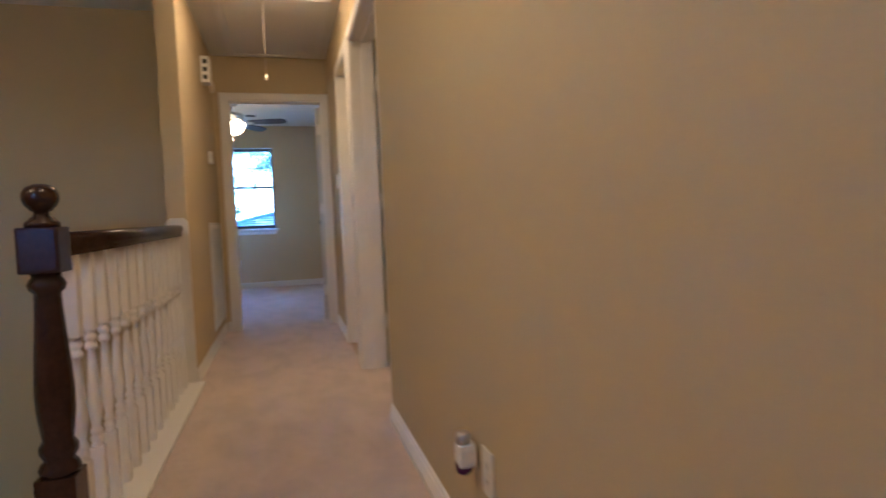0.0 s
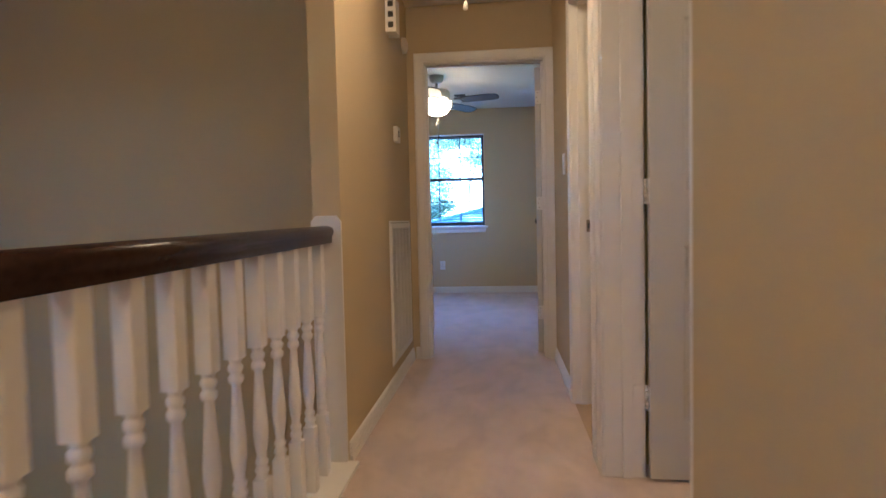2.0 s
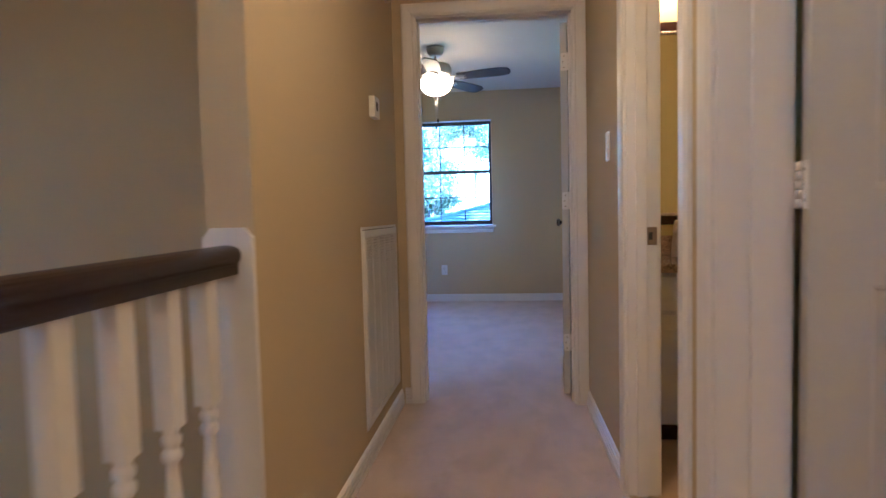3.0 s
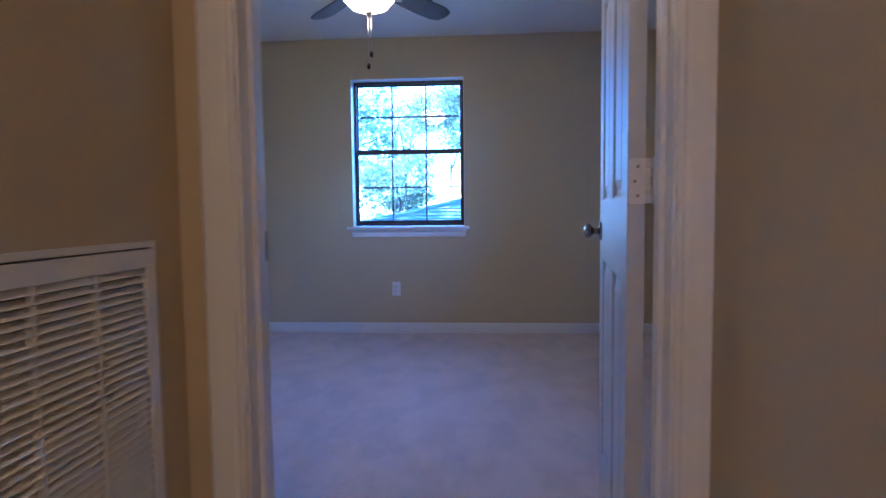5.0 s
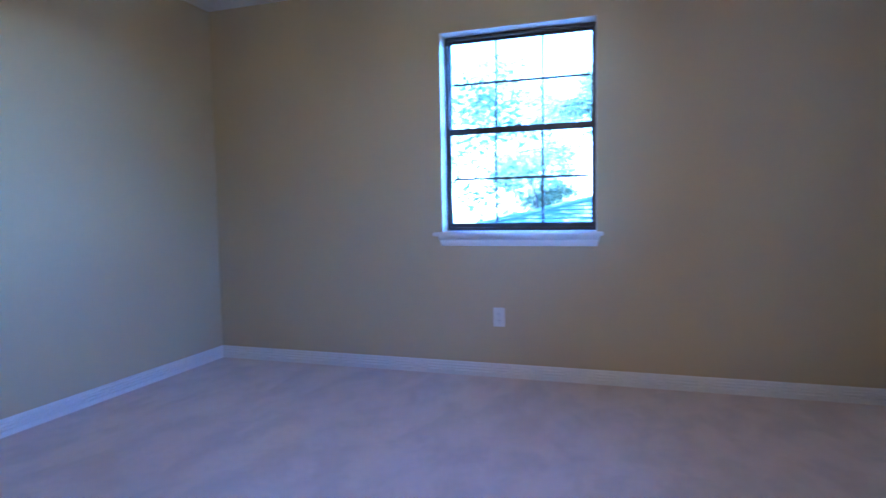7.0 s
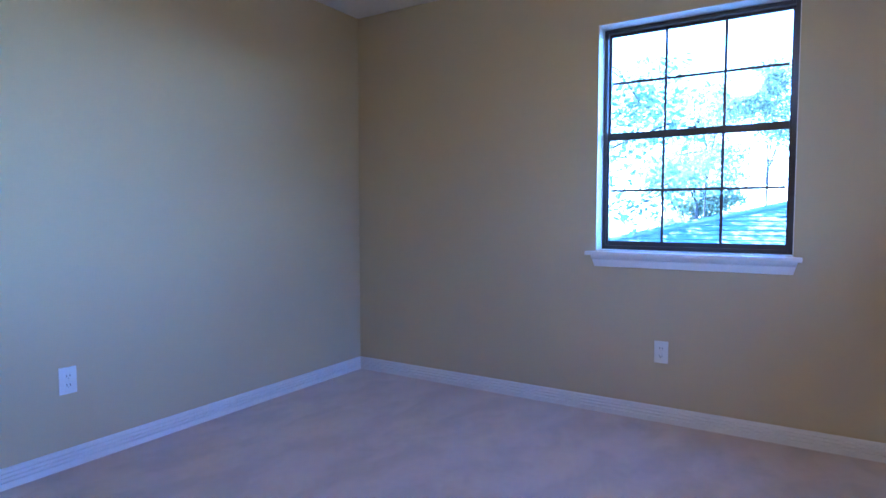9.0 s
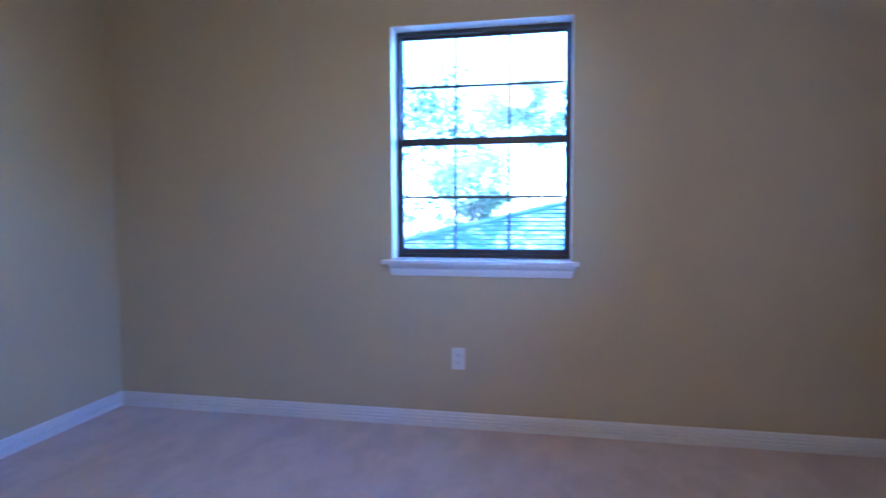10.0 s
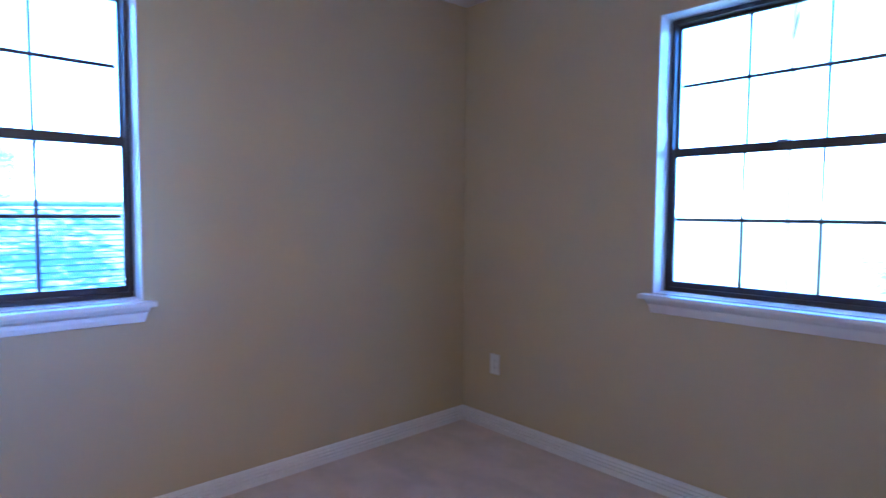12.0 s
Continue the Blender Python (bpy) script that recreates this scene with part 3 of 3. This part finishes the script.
newel(lower, -1.175, -2.10, -1.245)
sl = RISE / RUN
part("handrail", sweep(bmesh.new(), handrail_profile(), (-1.175, -2.15, -0.385), (-1.175, -3.85, -0.385 + 1.70 * sl), (1, 0, 0), smooth=True), DARK, lower)
part("stringer", sweep(bmesh.new(), [(-0.05, -0.30), (0.05, -0.30), (0.05, 0.02), (-0.05, 0.02)], (-1.175, -2.15, -1.20), (-1.175, -3.88, -1.20 + 1.73 * sl), (1, 0, 0)), TRIM, lower)
lb = None
for k in range(12):
    y = -2.28 - 0.131 * k
    z = -1.18 + (-2.15 - y) * sl
    if lb is None:
        lb = part("baluster", baluster_mesh(bmesh.new(), -1.175, y, z, z + 0.80), TRIM, lower)
    else:
        same_part("baluster", lb, lower, (0, -0.131 * k, 0.131 * k * sl))

# ---- hall fittings ----
VY0, VY1, VZ0, VZ1 = -0.805, -0.105, 0.150, 0.968
vent = thing("return_air_grille", (0, -0.45, VZ0), "large white louvred return-air grille on the hall wall", "air vent")


def ring(y0, y1, z0, z1, w, x0, x1, bev):
    """A flat rectangular frame of width w on the hall's left wall."""
    bm = boxed(x0, x1, y0, y1, z1 - w, z1, bev)
    box(bm, x0, x1, y0, y1, z0, z0 + w, bev)
    box(bm, x0, x1, y0, y0 + w, z0 + w, z1 - w, bev)
    box(bm, x0, x1, y1 - w, y1, z0 + w, z1 - w, bev)
    return bm


part("flange", ring(VY0 - 0.006, VY1 + 0.006, VZ0 - 0.006, VZ1 + 0.006, 0.011, 0.0005, 0.006, 0.0015), PLASTIC, vent, "thin outer flange")
part("frame", ring(VY0 + 0.008, VY1 - 0.008, VZ0 + 0.008, VZ1 - 0.008, 0.030, 0.0005, 0.013, 0.002), PLASTIC, vent)
# Dark brown sheet paints the shade seen between the slats.
part("backing", boxed(0.0003, 0.0010, VY0 + 0.004, VY1 - 0.004, VZ0 + 0.004, VZ1 - 0.004), mat("grille_shade", (0.12, 0.10, 0.075), 0.9), vent)
for k in range(1, 5):
    y = VY0 + 0.038 + k * (VY1 - VY0 - 0.076) / 5
    part("divider", boxed(0.0015, 0.0118, y - 0.004, y + 0.004, VZ0 + 0.038, VZ1 - 0.038, 0.001), PLASTIC, vent)
n_slat = 56
dz = (VZ1 - VZ0 - 0.076) / n_slat
tilt = Matrix.Translation((0.0072, 0, VZ0 + 0.038 + dz / 2)) @ Matrix.Rotation(radians(48), 4, "Y")
slat0 = part("slat", boxed(-0.0064, 0.0064, VY0 + 0.038, VY1 - 0.038, -0.0006, 0.0006, m=tilt), PLASTIC, vent)
for k in range(1, n_slat):
    same_part("slat", slat0, vent, (0, 0, k * dz))

t = thing("thermostat", (0, -0.55, 1.45), "white rounded thermostat with a small dark display", "thermostat")
part("body", boxed(0.0005, 0.028, -0.600, -0.505, 1.445, 1.535, 0.006), PLASTIC, t)
part("display", boxed(0.0275, 0.0288, -0.575, -0.545, 1.475, 1.512, 0.0004), SLOT, t)

t = thing("door_chime", (0, -0.70, 2.03), "white boxy door chime with three square side vents", "door chime")
part("body", boxed(0.0005, 0.062, -0.760, -0.640, 2.035, 2.232, 0.004), PLASTIC, t)
for k in range(3):
    part("vent_hole", boxed(0.017, 0.047, -0.7612, -0.7590, 2.058 + k * 0.058, 2.090 + k * 0.058), SLOT, t)

t = thing("wall_detector", (0, -0.17, 2.11), "small round cream wall sensor near the ceiling", "detector")
part("body", lathe(bmesh.new(), [(0.052, 0.0), (0.053, 0.010), (0.048, 0.024), (0.034, 0.030), (0.010, 0.032)], seg=28, m=Matrix.Translation((0.0005, -0.17, 2.13)) @ Matrix.Rotation(radians(90), 4, "Y")), BEIGEP, t)
part("sensor_ring", lathe(bmesh.new(), [(0.020, 0.0), (0.021, 0.004), (0.010, 0.005)], seg=20, m=Matrix.Translation((0.031, -0.17, 2.13)) @ Matrix.Rotation(radians(90), 4, "Y")), BEIGEP, t)


def wall_plate(name, at, out, label, category, kind):
    """A cover plate 70 x 115 mm: two sockets, or one or two switches."""
    at, n = Vector(at), Vector(out)
    s = Vector((0, 0, 1)).cross(n)
    t = thing(name, at - Vector((0, 0, 0.058)), label, category)

    def slab(u0, u1, v0, v1, z0, z1, bev=0.0):
        pts = [at + s * u + n * v for u in (u0, u1) for v in (v0, v1)]
        xs, ys = [p.x for p in pts], [p.y for p in pts]
        return boxed(min(xs), max(xs), min(ys), max(ys), at.z + z0, at.z + z1, bev)
    w = 0.035
    part("cover_plate", slab(-w, w, 0.0005, 0.006, -0.058, 0.058, 0.002), PLASTIC, t)
    if kind == "socket":
        for z in (-0.020, 0.020):
            p = part("socket", slab(-0.017, 0.017, 0.005, 0.0078, z - 0.014, z + 0.014, 0.001), PLASTIC, t)
            part("slot", slab(-0.008, -0.0055, 0.007, 0.0081, z - 0.004, z + 0.006), SLOT, p)
            part("slot", slab(0.0055, 0.008, 0.007, 0.0081, z - 0.004, z + 0.006), SLOT, p)
            part("slot", slab(-0.002, 0.002, 0.007, 0.0081, z - 0.010, z - 0.007), SLOT, p)
        part("screw", slab(-0.002, 0.002, 0.005, 0.0070, -0.002, 0.002), NICKEL, t)
    else:
        for z in (-0.030, 0.030):
            part("rocker", slab(-0.015, 0.015, 0.005, 0.011, z - 0.026, z + 0.026, 0.003), PLASTIC, t)
    return t


wall_plate("wall_outlet", (-0.154, YB, 0.372), (0, -1, 0), "white duplex outlet under the window", "outlet", "socket")
wall_plate("wall_outlet", (XR, 3.488, 0.385), (-1, 0, 0), "white duplex outlet near the bedroom corner", "outlet", "socket")
wall_plate("wall_outlet", (XL, 1.816, 0.380), (1, 0, 0), "white duplex outlet on the plain side wall", "outlet", "socket")
wall_plate("light_switch", (XW, -0.652, 1.275), (-1, 0, 0), "white double light switch by the bedroom door", "light switch", "switch")
wall_plate("wall_outlet", (XW, -4.235, 0.318), (-1, 0, 0), "white duplex outlet low on the hall wall", "outlet", "socket")
t = thing("air_freshener", (XW - 0.03, -4.14, 0.30), "white plug-in air freshener with a purple oil bottle", "air freshener")
part("body", boxed(0.938, 0.9865, -4.175, -4.125, 0.308, 0.368, 0.014), PLASTIC, t)
part("bottle", lathe(bmesh.new(), [(0.012, 0), (0.020, 0.006), (0.022, 0.024), (0.018, 0.038), (0.012, 0.044)], 0.957, -4.150, 0.288, seg=20), PURPLE, t, "round bottle of purple oil")
part("warmer_top", lathe(bmesh.new(), [(0.018, 0), (0.020, 0.006), (0.020, 0.022), (0.014, 0.030)], 0.957, -4.150, 0.366, seg=20), NICKEL, t, "grey collar")

# attic hatch with its cord
hatch = thing("attic_hatch", (0.545, -0.75, H), "white attic ladder hatch with a flat trim frame", "attic hatch")
HX0, HX1, HY0, HY1 = 0.160, 0.930, -1.45, -0.06
bm = boxed(HX0, HX0 + 0.055, HY0, HY1, H - 0.012, H - 0.0005, 0.002)
box(bm, HX1 - 0.055, HX1, HY0, HY1, H - 0.012, H - 0.0005, 0.002)
box(bm, HX0 + 0.055, HX1 - 0.055, HY0, HY0 + 0.055, H - 0.012, H - 0.0005, 0.002)
box(bm, HX0 + 0.055, HX1 - 0.055, HY1 - 0.055, HY1, H - 0.012, H - 0.0005, 0.002)
part("trim", bm, TRIM, hatch)
part("panel", boxed(HX0 + 0.060, HX1 - 0.060, HY0 + 0.060, HY1 - 0.060, H - 0.007, H - 0.0005, 0.001), CEIL, hatch)
part("cord", tube(bmesh.new(), [(0.485, -1.364, H - 0.007), (0.485, -1.364, 1.955)], 0.0022), BEIGEP, hatch, "thin pull cord")
part("cord_knob", lathe(bmesh.new(), [(0.004, 0), (0.011, 0.004), (0.011, 0.018), (0.007, 0.036), (0.003, 0.040)], 0.485, -1.364, 1.915, seg=14), PLASTIC, hatch, "white cord knob")


def ceiling_light(x, y, lit):
    t = thing("ceiling_light", (x, y, H), "lit flush ceiling light with a frosted dome, out of view", "ceiling light", group="hall ceiling lights")
    part("base", lathe(bmesh.new(), [(0.150, -0.022), (0.155, -0.016), (0.155, -0.0005)], x, y, H, seg=32), NICKEL, t)
    part("dome", lathe(bmesh.new(), [(0.010, -0.105), (0.050, -0.100), (0.090, -0.085), (0.120, -0.062), (0.138, -0.034), (0.142, -0.0225)], x, y, H, seg=32), lit, t, "glowing frosted dome")


ceiling_light(0.50, -1.85, DOME)
# Unseen lights, added to brighten the near hall, the stairwell and the side door.
ceiling_light(0.45, -4.55, DOME2)
ceiling_light(-1.15, -4.55, DOME2)
ceiling_light(2.15, -3.10, DOME3)

# ---- ceiling fan ----
FX, FY = 0.005, 1.93
fan = thing("ceiling_fan", (FX, FY, H), "five-blade ceiling fan with dark blades and a lit bowl lamp", "ceiling fan")
part("canopy", lathe(bmesh.new(), [(0.030, -0.075), (0.052, -0.068), (0.068, -0.045), (0.074, -0.012), (0.074, -0.0005)], FX, FY, H, seg=32), NICKEL, fan, "brushed nickel canopy")
part("downrod", lathe(bmesh.new(), [(0.013, -0.14), (0.013, -0.07)], FX, FY, H, seg=14), NICKEL, fan)
part("motor", lathe(bmesh.new(), [(0.060, -0.258), (0.110, -0.250), (0.134, -0.226), (0.136, -0.178), (0.120, -0.150), (0.060, -0.138), (0.020, -0.135)], FX, FY, H, seg=36), NICKEL, fan, "brushed nickel motor housing")
part("fitter", lathe(bmesh.new(), [(0.050, -0.278), (0.056, -0.274), (0.056, -0.268), (0.046, -0.263), (0.044, -0.2585)], FX, FY, H, seg=32), NICKEL, fan)
part("bowl", lathe(bmesh.new(), [(0.010, -0.404), (0.048, -0.399), (0.092, -0.381), (0.126, -0.345), (0.142, -0.304), (0.146, -0.2785)], FX, FY, H, seg=36), BOWL, fan, "glowing frosted glass bowl")
part("bowl_cap", lathe(bmesh.new(), [(0.004, -0.430), (0.010, -0.423), (0.012, -0.414), (0.020, -0.408), (0.021, -0.4045)], FX, FY, H, seg=18), NICKEL, fan)
for dx, zl in ((-0.006, 0.66), (0.010, 0.60)):
    ch = part("pull_chain", tube(bmesh.new(), [(FX + dx, FY, H - 0.423), (FX + dx, FY, H - zl)], 0.0018, 6), NICKEL, fan)
    part("fob", lathe(bmesh.new(), [(0.003, 0), (0.009, 0.006), (0.010, 0.014), (0.006, 0.028), (0.002, 0.034)], FX + dx, FY, H - zl - 0.03, seg=12), DARK, ch)
for k in range(5):
    ang = radians(-15 + 72 * k)
    place = Matrix.Translation((FX, FY, H - 0.262)) @ Matrix.Rotation(ang, 4, "Z") @ Matrix.Rotation(radians(-13), 4, "X")
    bm = bmesh.new()
    outline = [(0.20, -0.052), (0.30, -0.062), (0.45, -0.070), (0.58, -0.068), (0.635, -0.050), (0.650, -0.015), (0.650, 0.020), (0.632, 0.052), (0.58, 0.066), (0.45, 0.066), (0.30, 0.058), (0.20, 0.048)]
    lo = [bm.verts.new((x, y, -0.004)) for x, y in outline]
    hi = [bm.verts.new((x, y, 0.004)) for x, y in outline]
    n = len(outline)
    for i in range(n):
        bm.faces.new((lo[i], lo[(i + 1) % n], hi[(i + 1) % n], hi[i]))
    bm.faces.new(lo[::-1])
    bm.faces.new(hi)
    bmesh.ops.transform(bm, matrix=place, verts=bm.verts)
    bl = part("blade", bm, BLADE, fan, "dark walnut fan blade")
    ir = boxed(0.095, 0.255, -0.014, 0.014, -0.012, -0.0045, 0.002)
    for sgn in (-1, 1):
        tube(ir, [(0.12, 0, -0.010), (0.17, 0.032 * sgn, -0.011), (0.23, 0.034 * sgn, -0.009), (0.27, 0.012 * sgn, -0.008)], 0.0045, 8)
    bmesh.ops.transform(ir, matrix=place, verts=ir.verts)
    part("blade_iron", ir, NICKEL, bl, "curled nickel blade bracket")

t = thing("ceiling_register", (0.17, 2.86, H), "small white ceiling air register with slots", "air vent")
part("frame", boxed(0.10, 0.26, 2.79, 2.93, H - 0.006, H - 0.0005, 0.002), PLASTIC, t)
for k in range(6):
    part("slat", boxed(0.115, 0.245, 2.805 + k * 0.02, 2.815 + k * 0.02, H - 0.012, H - 0.0055, 0.0), SLOT, t)

# ---- bathroom ----
VX0, VX1, VF = 1.13, 1.95, -0.55
van = thing("bathroom_vanity", (1.5, VF, 0), "white bathroom vanity cabinet with panelled door and drawer", "cabinet")
part("body", boxed(VX0, VX1, VF + 0.020, -0.014, 0.09, 0.750), DOORW, van)
part("toe_kick", boxed(VX0, VX1, VF + 0.08, -0.014, 0.0, 0.09), DARK, van)
for x0, x1 in ((VX0 + 0.012, 1.53), (1.54, VX1 - 0.012)):
    part("drawer_front", boxed(x0, x1, VF, VF + 0.0195, 0.585, 0.735, 0.005), DOORW, van)
    d = part("cabinet_door", boxed(x0, x1, VF, VF + 0.0195, 0.105, 0.570, 0.005), DOORW, van)
    part("door_field", boxed(x0 + 0.06, x1 - 0.06, VF - 0.004, VF + 0.001, 0.165, 0.510, 0.003), DOORW, d)
t = thing("granite_countertop", (1.5, -0.3, 0.75), "brown speckled granite counter with backsplash on the vanity", "countertop")
part("slab", boxed(1.11, 1.97, VF - 0.025, -0.013, 0.7505, 0.786, 0.004), GRANITE, t)
part("backsplash", boxed(1.11, 1.97, -0.034, -0.0135, 0.7865, 0.885, 0.003), GRANITE, t)
t = thing("bathroom_faucet", (1.40, -0.16, 0.786), "chrome single-lever bathroom faucet on the counter", "faucet")
part("spout", tube(bmesh.new(), [(1.40, -0.15, 0.7865), (1.40, -0.15, 0.86), (1.40, -0.18, 0.905), (1.40, -0.24, 0.915), (1.40, -0.285, 0.885)], [0.024, 0.022, 0.019, 0.015, 0.013], 14), NICKEL, t)
part("lever", tube(bmesh.new(), [(1.40, -0.15, 0.875), (1.40, -0.135, 0.925), (1.40, -0.155, 0.960)], [0.016, 0.013, 0.009], 12), NICKEL, t)
MX0, MX1, MZ0, MZ1 = 1.17, 1.90, 0.940, 1.945
t = thing("bathroom_mirror", (1.535, -0.02, MZ0), "wall mirror in a dark frame with a beaded silver edge", "mirror")
part("glass", boxed(MX0 + 0.06, MX1 - 0.06, -0.022, -0.0135, MZ0 + 0.06, MZ1 - 0.06), MIRROR, t)
bm = boxed(MX0, MX1, -0.034, -0.0135, MZ0, MZ0 + 0.045, 0.003)
box(bm, MX0, MX1, -0.034, -0.0135, MZ1 - 0.045, MZ1, 0.003)
box(bm, MX0, MX0 + 0.045, -0.034, -0.0135, MZ0 + 0.045, MZ1 - 0.045, 0.003)
box(bm, MX1 - 0.045, MX1, -0.034, -0.0135, MZ0 + 0.045, MZ1 - 0.045, 0.003)
part("frame", bm, DARK, t, "dark brown frame")
bm = bmesh.new()
for z in (MZ0 + 0.052, MZ1 - 0.052):
    for k in range(44):
        bmesh.ops.create_uvsphere(bm, u_segments=8, v_segments=6, radius=0.0085, matrix=Matrix.Translation((MX0 + 0.05 + k * 0.0146, -0.030, z)))
for x in (MX0 + 0.052, MX1 - 0.052):
    for k in range(60):
        bmesh.ops.create_uvsphere(bm, u_segments=8, v_segments=6, radius=0.0085, matrix=Matrix.Translation((x, -0.030, MZ0 + 0.065 + k * 0.0148)))
part("beading", bm, FRAME, t, "silver beaded edge")
t = thing("vanity_light", (1.535, -0.03, 2.08), "lit vanity light bar with three glass shades", "wall lamp")
part("bar", boxed(1.25, 1.82, -0.035, -0.0135, 2.09, 2.15, 0.004), NICKEL, t)
for x in (1.34, 1.535, 1.73):
    part("shade", lathe(bmesh.new(), [(0.020, 0.10), (0.045, 0.085), (0.058, 0.03), (0.060, 0.0)][::-1], x, -0.095, 2.06, seg=22), BATHLAMP, t, "glowing frosted shade")
    part("arm", tube(bmesh.new(), [(x, -0.034, 2.12), (x, -0.095, 2.155)], 0.008, 8), NICKEL, t)

# ---- outdoors ----
bm = bmesh.new()
bmesh.ops.create_grid(bm, x_segments=2, y_segments=2, size=900, matrix=Matrix.Translation((0, 0, -3.1)))
structure("ground", bm, GRASS, "green lawn reaching to the horizon", "ground")

# neighbour's house, its roof seen from above
hs = thing("neighbour_house", (1.8, 10.3, -3.1), "neighbouring house with a grey shingled hip roof", "house")
part("wall", boxed(-5.0, 8.6, 7.4, 13.2, -3.1, -0.30), BRICKW, hs)
EX0, EX1, EY, EZ = -6.1, 9.0, 7.0, -0.30        # eave
HX, RY, RZ = 0.60, 10.2, 1.30                   # left end of the ridge
bm = bmesh.new()
v = [bm.verts.new(p) for p in ((EX0, EY, EZ), (EX1, EY, EZ), (EX1, RY, RZ), (HX, RY, RZ), (EX0, 2 * RY - EY, EZ), (EX1, 2 * RY - EY, EZ))]
bm.faces.new((v[0], v[1], v[2], v[3]))
bm.faces.new((v[0], v[3], v[4]))
bm.faces.new((v[4], v[3], v[2], v[5]))
bm.faces.new((v[0], v[4], v[5], v[1]))
bm.faces.new((v[1], v[5], v[2]))
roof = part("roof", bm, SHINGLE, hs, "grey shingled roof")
rows = 26
for k in range(rows):
    a, b = k / rows, min((k + 1.1) / rows, 1.0)
    y0, z0, x0 = EY + (RY - EY) * a, EZ + (RZ - EZ) * a, EX0 + (HX - EX0) * a
    y1, z1, x1 = EY + (RY - EY) * b, EZ + (RZ - EZ) * b, EX0 + (HX - EX0) * b
    bm = bmesh.new()
    lo = [bm.verts.new(p) for p in ((x0, y0 - 0.02, z0 + 0.020), (EX1, y0 - 0.02, z0 + 0.020), (EX1, y1, z1 + 0.008), (x1, y1, z1 + 0.008))]
    lw = [bm.verts.new(p) for p in ((x0, y0 - 0.015, z0 + 0.004), (EX1, y0 - 0.015, z0 + 0.004))]
    bm.faces.new(lo)
    bm.faces.new((lo[0], lo[1], lw[1], lw[0]))
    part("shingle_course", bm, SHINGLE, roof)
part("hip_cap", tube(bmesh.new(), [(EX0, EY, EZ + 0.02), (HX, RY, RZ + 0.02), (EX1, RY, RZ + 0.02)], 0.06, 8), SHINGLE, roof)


def tree(x, y, zc, r, n, seed, label, trunk=0.14, lean=(0.0, 0.0), spread=0.17, leaf=1.0):
    """Tapered trunk with limbs, and a crown of many small leaves in uneven clumps round the height zc."""
    rnd = random.Random(seed)
    t = thing("tree", (x, y, -3.1), label, "tree", group="garden trees")
    bm = bmesh.new()
    top = zc + 0.6 * r
    pts = [(x + rnd.uniform(-0.06, 0.06) * k + lean[0] * (k / 6) ** 2, y + rnd.uniform(-0.06, 0.06) * k + lean[1] * (k / 6) ** 2, -3.1 + (top + 3.1) * k / 6) for k in range(7)]
    tube(bm, pts, [trunk * (1 - 0.13 * k) for k in range(7)], 10)
    tips = []
    for k in range(16):
        i = rnd.randint(3, 6)
        p = Vector(pts[i])
        ang = rnd.uniform(0, 2 * math.pi)
        q = Vector((x + lean[0], y + lean[1], zc)) + Vector((math.cos(ang), math.sin(ang), 0)) * r * rnd.uniform(0.3, 0.95) + Vector((0, 0, rnd.uniform(-0.6, 0.8) * r))
        mid = (p + q) / 2 + Vector((0, 0, 0.08 * r))
        tube(bm, [p, mid, q], [trunk * 0.28, trunk * 0.18, 0.012], 6)
        tips += [q, q, (mid + q) / 2]
    part("trunk", bm, BARK, t)
    verts, faces = [], []
    for k in range(n):
        c = rnd.choice(tips)
        p = c + Vector((rnd.gauss(0, 1), rnd.gauss(0, 1), rnd.gauss(0, 0.7))) * r * spread
        s = rnd.uniform(0.03, 0.075) * leaf
        u = Vector((rnd.uniform(-1, 1), rnd.uniform(-1, 1), rnd.uniform(-0.5, 0.5))).normalized()
        w = u.cross(Vector((rnd.uniform(-1, 1), rnd.uniform(-1, 1), rnd.uniform(-1, 1)))).normalized() * 0.5
        i = len(verts)
        verts += [p - u * s, p + w * s, p + u * s, p - w * s]
        faces.append((i, i + 1, i + 2, i + 3))
    me = bpy.data.meshes.new("crown")
    me.from_pydata([v - Vector((x, y, -3.1)) for v in verts], [], faces)
    me.materials.append(LEAF)
    c = new("crown", me)
    c.parent = t
    return t


tree(-0.5, 21.0, 4.3, 1.7, 11000, 3, "slender green tree behind the neighbouring roof", 0.06)
tree(-3.0, 24.0, 3.4, 2.2, 11000, 5, "broad green tree with gaps of sky in its crown")
tree(-2.4, 19.5, 1.6, 1.4, 8000, 8, "low green tree beside the neighbouring roof")
tree(1.6, 26.0, 2.2, 2.0, 8000, 9, "distant green tree with a loose crown")
tree(14.2, 5.7, 11.5, 2.4, 4000, 11, "tall bare-stemmed tree beyond the side window", 0.10)
tree(17.0, 3.5, 0.2, 1.6, 3600, 14, "low green tree beyond the side window")
tree(-3.3, 6.2, 2.2, 1.7, 4200, 21, "slender leaning garden tree with loose leaves over the neighbouring roof", 0.05, lean=(1.2, 2.6), spread=0.14)
# Two trees out of view, added to cut low sky light into the bedroom.
for k, (x, y, zc) in enumerate(((16.0, -0.9, 1.0), (18.5, -5.0, 1.4))):
    tree(x, y, zc, 3.6, 8000, 31 + k, "broad unseen garden tree added to cut light through the side window", 0.16, leaf=2.0)
